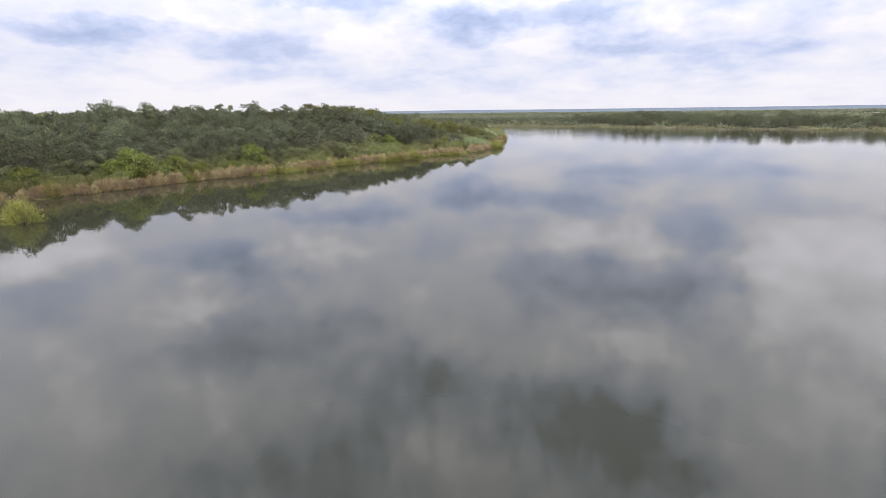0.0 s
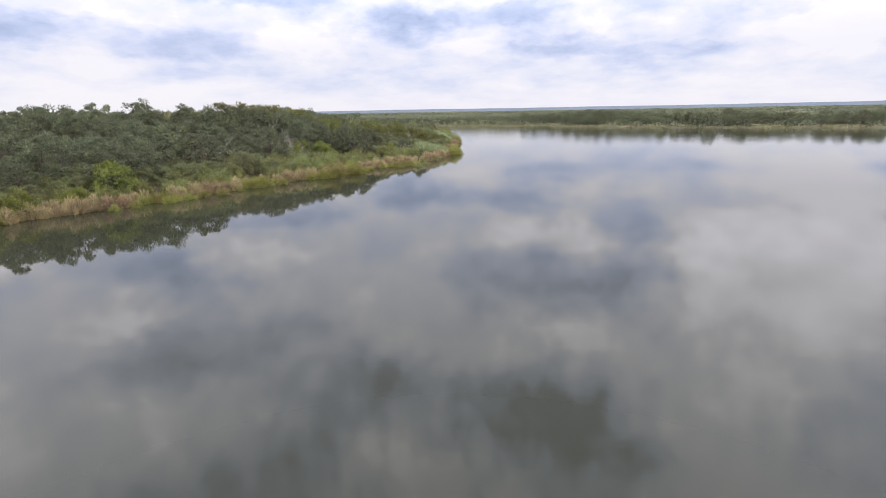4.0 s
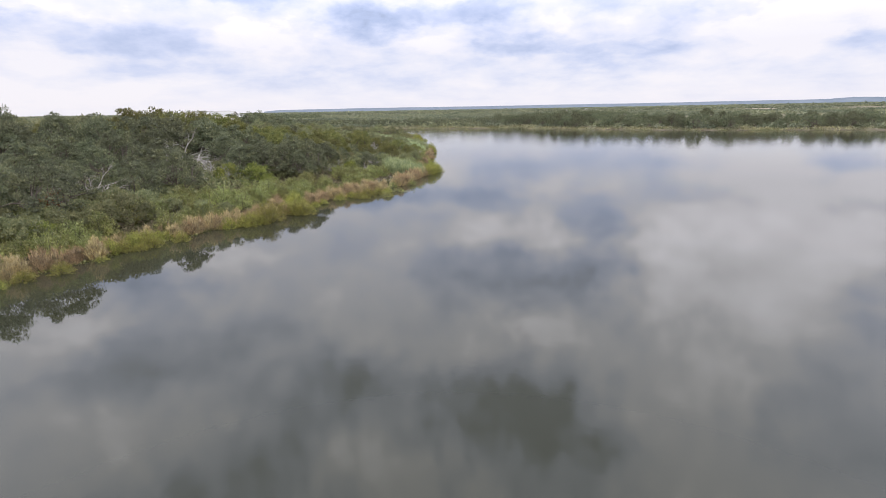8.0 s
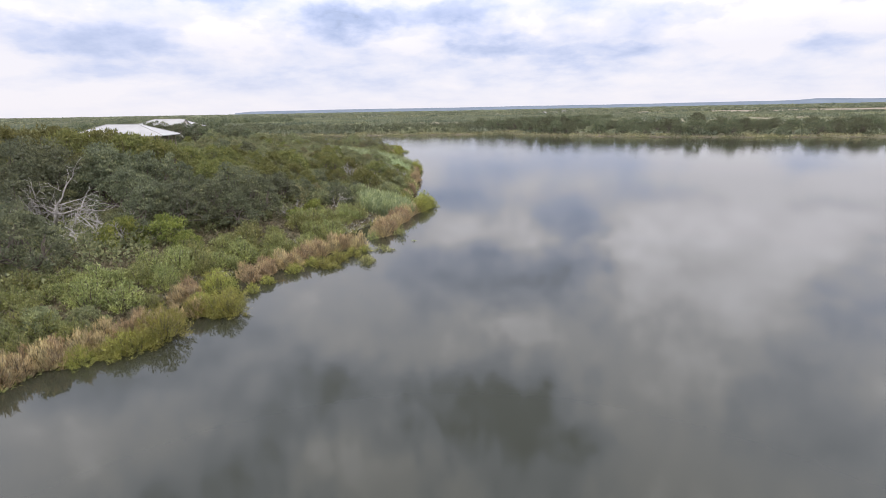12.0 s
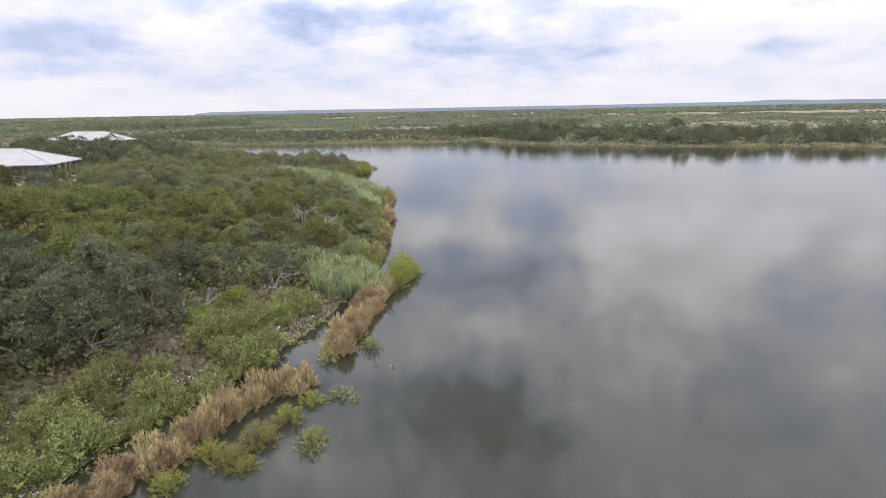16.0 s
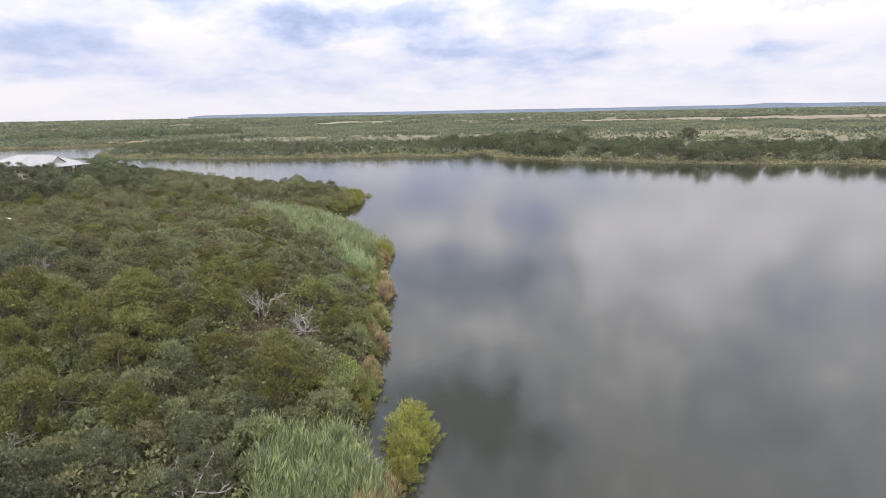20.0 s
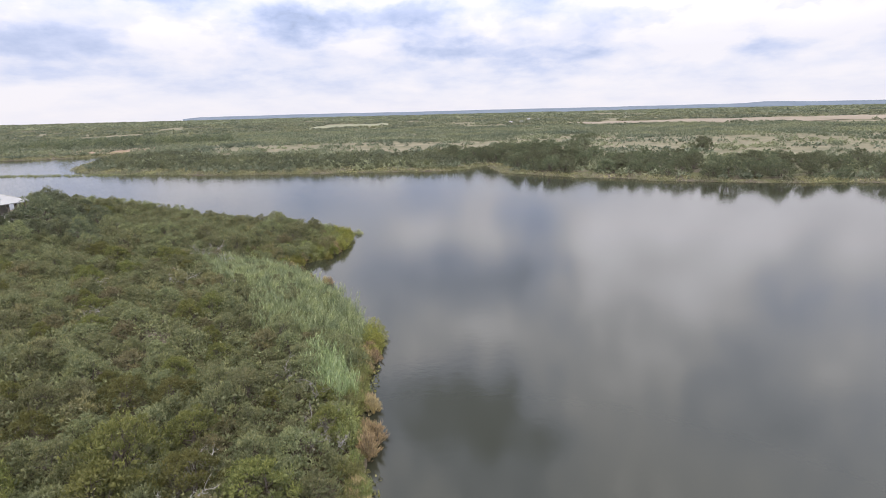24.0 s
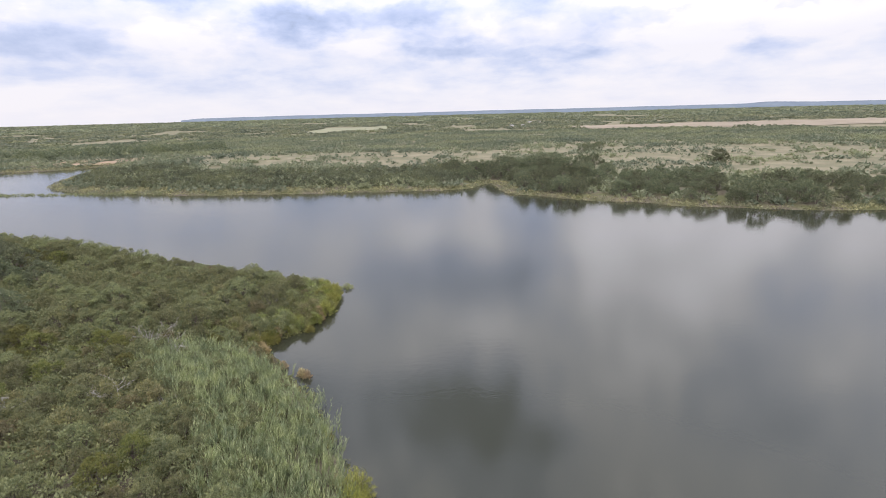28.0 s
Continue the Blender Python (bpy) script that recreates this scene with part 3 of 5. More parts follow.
class Stock:
    """Patterns of one kind of plant. The first use of a pattern stands it in its place, later ones copy it."""

    def __init__(self, patterns):
        self.patterns, self.used = patterns, set()

    def put(self, x, y, z, size=1.0, turn=0.0, which=None, tall=1.0, label=""):
        n = random.randrange(len(self.patterns)) if which is None else which % len(self.patterns)
        m = pose(x, y, z, 0, 0, math.degrees(turn)) @ Matrix.Diagonal((size, size, size * tall, 1))
        ob = self.patterns[n]
        if n in self.used:
            ob = copy_thing(ob, m @ Matrix.Diagonal((*(1 / v for v in ob.scale), 1)))
        else:
            ob.matrix_basis = m
            self.used.add(n)
        if label:
            ob["label"] = label
        return ob

    def tidy(self):
        for n, ob in enumerate(self.patterns):
            if n not in self.used:
                for o in (*ob.children_recursive, ob):
                    bpy.data.objects.remove(o)


def scatter(tries, box, near, far, apart, seed, keep=None, taken=None):
    """Places in a box (x0, y0, x1, y1), between two distances from the water's edge, no two closer than apart."""
    r = np.random.RandomState(seed)
    x, y = r.uniform(box[0], box[2], tries), r.uniform(box[1], box[3], tries)
    d = shore_distance(x, y)
    ok = (d > near) & (d < far)
    if keep is not None:
        ok &= keep(x, y, d)
    got = list(taken) if taken else []
    first = len(got)
    cells = {}
    step = max(apart, 0.1)

    def cell(q):
        return int(q[0] // step), int(q[1] // step)

    for g in got:
        cells.setdefault(cell(g), []).append(g)
    for q in zip(x[ok], y[ok]):
        i, j = cell(q)
        if all((q[0] - g[0]) ** 2 + (q[1] - g[1]) ** 2 > apart**2 for a in (-1, 0, 1) for b in (-1, 0, 1) for g in cells.get((i + a, j + b), ())):
            got.append(q)
            cells.setdefault((i, j), []).append(q)
    return [(float(p), float(q)) for p, q in got[first:]]


# ---- ground and water ----
def spread_grid(n, reach, dense):
    u = np.linspace(-1, 1, n)
    return dense * u + (reach - dense) * np.sign(u) * np.abs(u) ** 4.2


gx, gy = np.meshgrid(10 + spread_grid(300, 4750, 330), 230 + spread_grid(300, 4750, 330))
gz = land_height(gx, gy)
ids = np.arange(300 * 300).reshape(300, 300)
quads = np.stack([ids[:-1, :-1], ids[:-1, 1:], ids[1:, 1:], ids[1:, :-1]], -1).reshape(-1, 4)
ground = part("ground", mesh_np("ground", np.stack([gx, gy, gz], -1).reshape(-1, 3), quads), GROUND)
ground.data.shade_smooth()
gd = shore_distance(gx, gy)
open_grass = ((gd - 25) / 40).clip(0, 1) * (1 - on_near_bank(gx, gy))
ground.data.attributes.new("open_grass", "FLOAT", "POINT").data.foreach_set("value", open_grass.ravel().astype(np.float32))
tagged(ground, "dry grass and bare soil rolling round the lake", "ground", kind="structure")

bm = bmesh.new()
bmesh.ops.create_grid(bm, x_segments=8, y_segments=8, size=1)
bmesh.ops.transform(bm, matrix=Matrix.Translation((20, 140, 0)) @ Matrix.Diagonal((420, 610, 1, 1)), verts=bm.verts)
water = part("water", bm, WATER)
tagged(water, "still grey-green lake water mirroring the clouds", "water", kind="structure")


def field_sheet(name, corners, material, label):
    """A bare field: a sheet laid just over the ground between four corners."""
    n = 24
    u, v = np.meshgrid(np.linspace(0, 1, n), np.linspace(0, 1, n))
    a, b, c, d = (np.array(q, float) for q in corners)
    p = (1 - v)[..., None] * ((1 - u)[..., None] * a + u[..., None] * b) + v[..., None] * ((1 - u)[..., None] * d + u[..., None] * c)
    z = land_height(p[..., 0], p[..., 1]) + 0.6
    ids = np.arange(n * n).reshape(n, n)
    f = np.stack([ids[:-1, :-1], ids[:-1, 1:], ids[1:, 1:], ids[1:, :-1]], -1).reshape(-1, 4)
    ob = part(name, mesh_np(name, np.concatenate([p, z[..., None]], -1).reshape(-1, 3), f), material)
    return tagged(ob, label, "field", kind="structure")


FIELDS = [((540, 960), (950, 720), (1290, 890), (610, 1150)), ((60, 1250), (260, 1330), (330, 1650), (150, 1560))]
field_sheet("field", FIELDS[0], DRY_FIELD, "bare tan ploughed field beyond the brush")
field_sheet("field", FIELDS[1], GRASS_FIELD, "pale dry grass field among far brush")


def in_fields(x, y):
    hit = np.zeros(np.shape(x), bool)
    for f in FIELDS:
        ok = np.ones(np.shape(x), bool)
        for (ax, ay), (bx, by) in zip(f, f[1:] + f[:1]):
            ok &= (bx - ax) * (y - ay) - (by - ay) * (x - ax) > 0
        hit |= ok
    return hit


# ---- plant patterns ----
OAK_LABEL = "dark grey-green live oak with a broad dense crown"
oaks = Stock([plant("live_oak", tree_meshes(f"oak{k}", 6.2, 4.3, 2, 46, 6500, (0.22, 0.14), 10 + k, 0.2, 0.16, 0.9, False), (BARK, OAK_LEAF), ("trunk", "crown"), OAK_LABEL, "tree", "oaks on the wooded bank") for k in range(5)])
mesquites = Stock([plant("mesquite_tree", tree_meshes(f"mesquite{k}", 4.5, 3.3, 3, 48, 4200, (0.24, 0.115), 30 + k, 0.11, 0.14, 0.9, False), (BARK, MESQUITE_LEAF), ("trunk", "crown"), "olive-green feathery mesquite tree in the thicket", "tree", "mesquites on the wooded bank") for k in range(6)])
thorns = Stock([plant("thorn_tree", tree_meshes(f"thorn{k}", 4.5, 3.3, 3, 48, 3800, (0.24, 0.115), 190 + k, 0.10, 0.14, 0.9, False), (BARK, BRUSH_LEAF), ("trunk", "crown"), "dull green thorn tree in the thicket", "tree", "thorn trees on the wooded bank") for k in range(4)])
brushes = Stock([plant("brush_tree", tree_meshes(f"brush{k}", 3.1, 2.3, 3, 30, 2300, (0.23, 0.105), 50 + k, 0.07, 0.12, 0.9, False), (BARK, BRUSH_LEAF), ("trunk", "crown"), "dull green thorn-brush bush in the thicket", "bush", "brush on the wooded bank") for k in range(4)])
sages = Stock([plant("sage_bush", tree_meshes(f"sage{k}", 2.7, 1.9, 3, 18, 1900, (0.22, 0.10), 56 + k, 0.06, 0.12, 0.9, False), (BARK, SAGE_LEAF), ("trunk", "crown"), "grey-green bush in the mixed thicket", "bush", "grey bushes on the wooded bank") for k in range(3)])
withered = Stock([plant("withered_bush", tree_meshes(f"withered{k}", 2.5, 1.9, 3, 18, 1300, (0.26, 0.11), 66 + k, 0.06, 0.12, 0.9, False), (BARK, WITHERED_LEAF), ("trunk", "crown"), "brownish withered bush in the mixed thicket", "bush", "brown bushes on the wooded bank") for k in range(3)])
shrubs = Stock([plant("baccharis_shrub", spray_meshes(f"shrub{k}", 1.9, 1.35, 26, 2200, (0.17, 0.065), 60 + k, 0.5), (BARK, SHRUB_LEAF), ("stem", "crown"), "light green leafy shrub growing along the bank", "shrub", "light green shrubs along the shore") for k in range(4)])
willows = Stock([plant("willow_shrub", spray_meshes(f"willow{k}", 3.4, 2.3, 40, 3600, (0.26, 0.065), 70 + k, 0.4), (BARK, WILLOW_LEAF), ("stem", "crown"), "yellow-green willow shrub standing in shallow water", "shrub", "willow shrubs at the water's edge") for k in range(3)])
tamarisks = Stock([plant("tamarisk_shrub", spray_meshes(f"tamarisk{k}", 2.4, 1.2, 30, 1900, (0.32, 0.055), 80 + k, 0.22, False, 1.0), (BARK, TAN_LEAF), ("stem", "crown"), "tan feathery tamarisk shrub in shallow water", "shrub", "tan shrubs at the water's edge") for k in range(4)])
yellow_bushes = Stock([plant("yellow_green_bush", tree_meshes(f"yellow{k}", 2.9, 2.3, 3, 30, 2300, (0.25, 0.11), 170 + k, 0.07, 0.10, 0.9, False), (BARK, BUSH_LEAF), ("trunk", "crown"), "bright yellow-green bush on the bank", "bush", "yellow-green bushes on the bank") for k in range(3)])
rusty = Stock([plant("rusty_shrub", spray_meshes("rusty", 2.6, 2.0, 30, 1600, (0.34, 0.14), 90, 0.6, True), (BARK, RUST_LEAF), ("stem", "crown"), "rust-brown withering shrub under the oaks", "shrub", "")])
bare = Stock([plant("dead_tree", (bare_meshes(f"dead{k}", 5.0, 95 + k, 2 + k % 2, 4),), (DEAD_WOOD,), ("limb",), "bleached leafless dead tree with crooked limbs", "dead tree", "dead trees on the bank") for k in range(4)])
far_oaks = Stock([plant("live_oak", tree_meshes(f"far_oak{k}", 8.6, 6.6, 2, 34, 2400, (0.55, 0.36), 110 + k, 0.25, 0.08, 0.9, False), (BARK, OAK_LEAF), ("trunk", "crown"), "dark live oak in the grove across the water", "tree", "oaks across the water") for k in range(4)])


def stand(stock, places, size, spread=0.25, sink=0.0, tall=1.0, seed=1):
    r = random.Random(seed)
    z = land_height([p[0] for p in places], [p[1] for p in places]) if places else []
    for (x, y), h in zip(places, z):
        stock.put(x, y, float(max(h, -0.4)) - sink, size * r.uniform(1 - spread, 1 + spread), r.uniform(0, 6.28), r.randrange(99), tall * r.uniform(0.88, 1.12))


# ---- single plants of the near bank that stand out ----
def by_shore(stock, rows, sink=0.05):
    for k, (x, y, size, *tall) in enumerate(rows):
        z = max(float(land_height(x, y)), -0.3)
        stock.put(x, y, z - sink, size, 1.7 * k, k, tall[0] if tall else 1.0)


def along(points, step):
    """Places at even steps along a line of points, with the distance so far."""
    q = np.array(points, float)
    run = np.r_[0, np.cumsum(np.linalg.norm(np.diff(q, axis=0), axis=1))]
    s = np.arange(0, run[-1], step)
    return np.stack([np.interp(s, run, q[:, 0]), np.interp(s, run, q[:, 1])], -1)


# The hedge in the shallows: tan tamarisk with yellow-green willow in front of it.
HEDGES = [[(-72, 56), (-58, 79), (-45, 97), (-34, 108), (-26, 119), (-19, 128), (-12, 134), (-8.6, 137.6)],
          [(-6, 145.3), (-2.9, 149), (1.3, 153), (6.2, 156)], [(9.2, 160.2), (11.4, 165), (14, 170), (16.6, 176)],
          [(17.2, 187), (18.8, 191.5), (21, 200), (23.6, 211.5), (24.8, 221), (26.8, 232)]]
r = random.Random(17)
for row, hedge in enumerate(HEDGES):
    for x, y in along(hedge, 1.0):
        for side in (0, 1):
            x1, y1 = x + r.uniform(-0.5, 0.5) - 0.9 * side, y + r.uniform(-0.5, 0.5) + 0.9 * side
            if row == 0 and side and r.random() < 0.4:
                continue
            if row == 3 and math.sin(y * 0.8) < -0.55:
                continue
            tan = row > 0 or 0.5 + 0.5 * math.sin(y * 0.45) + r.uniform(-0.3, 0.3) > 0.08
            if row == 3 and r.random() < 0.45:
                shrubs.put(x1 - 0.6, y1, max(float(land_height(x1 - 0.6, y1)), -0.2) - 0.05, r.uniform(0.7, 1.3), r.uniform(0, 6), r.randrange(9))
                continue
            low_part = 0.95 if y < 118 else 1.0
            (tamarisks if tan else willows).put(x1, y1, -0.25, low_part * r.uniform(0.7, 1.0) * (1 if tan else 0.62), r.uniform(0, 6), r.randrange(9), r.uniform(0.85, 1.1))
for x, y in along(HEDGES[0], 2.2):
    if r.random() < 0.6 and y > 100:
        willows.put(x + 1.5 + r.uniform(-0.5, 0.6), y - 1.3 + r.uniform(-0.5, 0.5), -0.25, r.uniform(0.35, 0.55), r.uniform(0, 6), r.randrange(9), r.uniform(0.6, 0.9))
by_shore(willows, [(-7, 136.2, 0.85, 0.8), (-5.6, 141.6, 0.4), (-4.4, 144, 0.45, 0.8), (-1.9, 147, 0.5, 0.8), (1.3, 148.2, 0.6, 0.75), (3.0, 149.8, 0.65, 0.75), (4.8, 151.6, 0.6, 0.7), (0, 149.4, 0.5, 0.8), (6.5, 153.4, 0.5, 0.7), (6.4, 149.0, 0.5, 0.6), (2.2, 147.4, 0.5, 0.6), (-13.5, 130.2, 0.8, 0.8), (-15.8, 129.2, 0.6, 0.8), (-22.5, 121.5, 0.7, 0.7)])
by_shore(willows, [(19.5, 181.4, 1.05, 0.85), (20.6, 183.4, 0.75, 0.8), (18.6, 179.2, 0.9, 0.8), (20.5, 180.2, 0.8, 0.75), (17.6, 176.0, 0.75), (28.2, 236.5, 0.9), (31.5, 296.0, 0.85), (33.2, 302.0, 0.95), (30.5, 300.5, 0.8),
                   (17.0, 188.5, 0.5), (20.0, 281.5, 0.6), (16.4, 185.5, 0.55), (18.8, 178.3, 0.8),
                   (-49.0, 57.0, 1.0), (-52.0, 60.0, 0.8), (-60.0, 76.0, 0.7), (26.5, 284.5, 0.55), (24.0, 249.5, 0.5), (29.5, 298.0, 0.8)])
by_shore(tamarisks, [(23.4, 212.5, 1.15), (24.6, 214.5, 1.05), (24.2, 267.5, 0.7), (21.5, 271, 0.7), (18, 279, 0.8), (16.5, 276, 0.7), (29.2, 289.5, 0.7)])
r = random.Random(23)
for x, y in along([(17, 281), (22, 284.6), (27, 287), (30.6, 293), (33.2, 301), (32, 306.5), (25, 312)], 1.5):
    for k in range(2):
        x1, y1 = x + r.uniform(-1.6, 0.3), y + r.uniform(-0.8, 1.6)
        pick = r.random()
        (shrubs if pick < 0.6 else yellow_bushes if pick < 0.76 else tamarisks if pick < 0.87 else willows).put(x1, y1, max(float(land_height(x1, y1)), -0.25) - 0.05, r.uniform(0.85, 1.4) * (1.0 if k else 0.85) * (1 if pick < 0.6 else 0.7), r.uniform(0, 6), r.randrange(9))
by_shore(willows, [(28.6, 238.5, 1.0), (28.3, 235.2, 0.8), (27.6, 233.2, 0.6), (26.5, 248.5, 0.5)])
by_shore(tamarisks, [(27.6, 231.5, 0.9), (27.4, 234, 0.9), (26.8, 240.5, 0.6), (18.6, 278, 0.8), (25.0, 266.5, 0.7)])
by_shore(brushes, [(13.8, 252.4, 0.75, 0.9), (14.6, 251.6, 0.6)])
by_shore(rusty, [(-36, 131, 1.0), (-44, 116, 0.8)])

# The light green band between the hedge and the oaks, and the bushes in it.
r = random.Random(29)
for line, half in (([(-42, 117), (-33, 127), (-25, 136.5), (-19, 142.5), (-13, 145.5)], 2.2), ([(-12.5, 147.5), (-9.5, 151), (-6, 154), (-3, 156)], 1.6), ([(-1, 157), (1.5, 159.5), (4.5, 164)], 1.1),
                   ([(-1.5, 163), (1, 166.5), (4, 168.5), (6.5, 171)], 1.5)):
    for x, y in along(line, 1.5):
        for side in (-1, 1):
            x1, y1 = x + 0.7 * side * half * r.uniform(0.2, 1) + r.uniform(-0.3, 0.3), y - 0.7 * side * half * r.uniform(0.2, 1) + r.uniform(-0.3, 0.3)
            if r.random() < 0.86:
                shrubs.put(x1, y1, float(land_height(x1, y1)) - 0.05, r.uniform(0.8, 1.6), r.uniform(0, 6), r.randrange(9), r.uniform(0.75, 1.05))
for x, y in along([(-74, 55), (-60, 79), (-47, 97.5), (-36, 109), (-29, 119)], 2.1):
    for inland in (0.6, 2.6):
        if r.random() < 0.72:
            x1, y1 = x - 0.75 * inland + r.uniform(-0.6, 0.6), y + 0.65 * inland + r.uniform(-0.6, 0.6)
            (shrubs if r.random() < 0.9 else yellow_bushes).put(x1, y1, max(float(land_height(x1, y1)), -0.1) - 0.05, r.uniform(0.8, 1.35) + 0.15 * inland * r.random(), r.uniform(0, 6), r.randrange(9), r.uniform(0.85, 1.1))
by_shore(willows, [(-8.9, 142.3, 0.95, 0.8), (-7.2, 139.2, 0.75, 0.75), (-9.8, 144.6, 0.7, 0.8), (-11.2, 132.2, 1.0, 0.85), (-12.6, 130.8, 0.75, 0.8), (-8.0, 136.6, 0.85, 0.8)])
by_shore(tamarisks, [(-11.2, 141, 1.0), (-11.8, 139.8, 0.9), (-10.6, 140, 0.9)])
by_shore(yellow_bushes, [(-20.6, 154.0, 1.15), (-16.4, 155.2, 1.2), (-14.2, 153.6, 0.8), (0.2, 169.5, 0.9), (-2.4, 166.8, 0.7), (15.6, 192.6, 0.55), (20.2, 221.4, 0.6), (9.2, 186.5, 0.9), (12.4, 187.5, 0.8)])

# ---- dead trees ----
by_shore(bare, [(0.6, 281.5, 1.0), (8.2, 266.0, 0.6), (3.6, 175.6, 0.75), (7.4, 204.0, 0.95), (18.8, 213.6, 0.7), (-30.5, 160, 1.6), (-27.8, 158.5, 1.2), (-23, 155, 1.3, 0.8), (-20.8, 154.5, 1.0, 0.8), (-33.6, 136.5, 1.0), (-37, 133, 0.8), (12.3, 200.8, 0.85, 0.9), (18.8, 216, 0.6), (16.5, 226, 0.6), (0, 262, 0.8), (6.5, 275, 0.9), (7.5, 258, 0.7), (4.5, 277.5, 0.7), (-8, 246, 0.7), (-12, 262, 0.7), (-8.4, 182, 0.6), (-20, 220, 1.0),
                (19.6, 222, 0.75), (2.6, 280, 0.85), (-3, 168.5, 0.7), (-45, 124, 0.9), (20.5, 213.5, 0.6), (8, 211, 0.7), (-58, 96, 0.8)])

# ---- outlines of the cane thickets ----
CANES = [[(7.6, 177), (9, 181), (13, 181.5), (16, 178.5), (16.2, 174.5), (13.5, 172.6), (10, 173)],
         [(-1, 277), (6.5, 279.5), (13, 277), (18.5, 270), (25, 257.5), (28.2, 246), (27.4, 235.5), (19, 235), (12.5, 241), (11.3, 252), (6, 263)],
         [(17.5, 233), (20.5, 232), (24, 226), (24, 221), (21.5, 221), (18.5, 227)]]


def no_cane(x, y):
    return ~(inside(CANES[0], x, y) | inside(CANES[1], x, y) | inside(CANES[2], x, y))


HOUSES = [(-43.5, 262.0, 6.5), (-46.5, 236.5, 13.5), (-50, 327, 11), (-58.3, 334, 12), (-68, 341, 11)]
# Open spots in the thicket where the dead trees stand.
GLADES = [(-0.5, 172.0, 5.0), (-29.6, 157.0, 5.5), (-25.8, 149.5, 4.6), (-21.8, 151.5, 5.0), (-33.0, 133.0, 4.0), (9.0, 198.4, 3.0), (12.3, 195.8, 2.6), (7.6, 202.6, 3.2), (12.4, 200.6, 2.8), (18.6, 212.6, 2.0)]
OPENINGS = [(0.0, 171.5, 4.2), (7.8, 201.5, 2.6), (12.4, 199.6, 2.4)]


def clear_of_houses(x, y):
    ok = np.ones(np.shape(x), bool)
    for hx, hy, hr in HOUSES + GLADES:
        ok &= np.hypot(x - hx, y - hy) > hr
    return ok


def off_houses(x, y):
    ok = np.ones(np.shape(x), bool)
    for hx, hy, hr in HOUSES + OPENINGS:
        ok &= np.hypot(x - hx, y - hy) > hr
    return ok


# ---- light green shrubs, stones ----
SHRUB_BAND = scatter(40000, (-75, 55, 34, 306), 0.6, 8.0, 1.8, 21, lambda x, y, d: (waves(x, y, 9, 28) > -0.25) & clear_of_houses(x, y) & (((y < 172) & ((d > 1.5) | (y < 140)) & ((d < 5.2) | (y < 136))) | ((y > 180) & (d < 2.6) & no_cane(x, y))))
SHRUB_BAND.sort(key=lambda p: abs(p[1] - 155))
stand(shrubs, SHRUB_BAND[:120], 1.1, 0.35, 0.05, 1.0, 3)


def stone_mesh(name, seed):
    r = random.Random(seed)
    b = bmesh.new()
    bmesh.ops.create_icosphere(b, subdivisions=1, radius=0.5)
    for v in b.verts:
        v.co *= r.uniform(0.75, 1.15)
        v.co.z *= 0.6
    me = bpy.data.meshes.new(name)
    b.to_mesh(me)
    b.free()
    me.materials.append(STONE)
    return me


STONES = [stone_mesh(f"stone{k}", 300 + k) for k in range(5)]
rubble = thing("stone_bank", "pale limestone rubble along the water's edge", "stones")
for k, (x, y) in enumerate(scatter(60000, (-14, 142, 12, 176), -0.5, 2.3, 0.3, 31)[:300]):
    r = random.Random(k)
    s = part("stone", STONES[k % 5], STONE, rubble)
    w = r.uniform(0.14, 0.42) * (0.7 if k % 4 else 1.0)
    s.matrix_basis = pose(x, y, float(land_height(x, y)) + 0.08 * w, r.uniform(-20, 20), r.uniform(-20, 20), r.uniform(0, 360)) @ Matrix.Diagonal((w, w * r.uniform(0.6, 1), w * 0.8, 1))
chips = np.array(scatter(120000, (-14, 140, 12, 177), -0.3, 2.6, 0.13, 32)[:2500])
rng = np.random.RandomState(33)
cz = land_height(chips[:, 0], chips[:, 1])
cv = np.stack([chips[:, 0], chips[:, 1], cz], -1)[:, None] + CORE_POINTS[None] * rng.uniform(0.03, 0.1, (len(chips), 1, 1)) * rng.uniform(0.7, 1.2, (len(chips), 12, 1))
cf = CORE_FACES[None] + 12 * np.arange(len(chips))[:, None, None]
rest = part("rubble", mesh_np("rubble", cv.reshape(-1, 3), cf.reshape(-1, 3)), STONE, rubble)
rest["kind"] = "stuff"

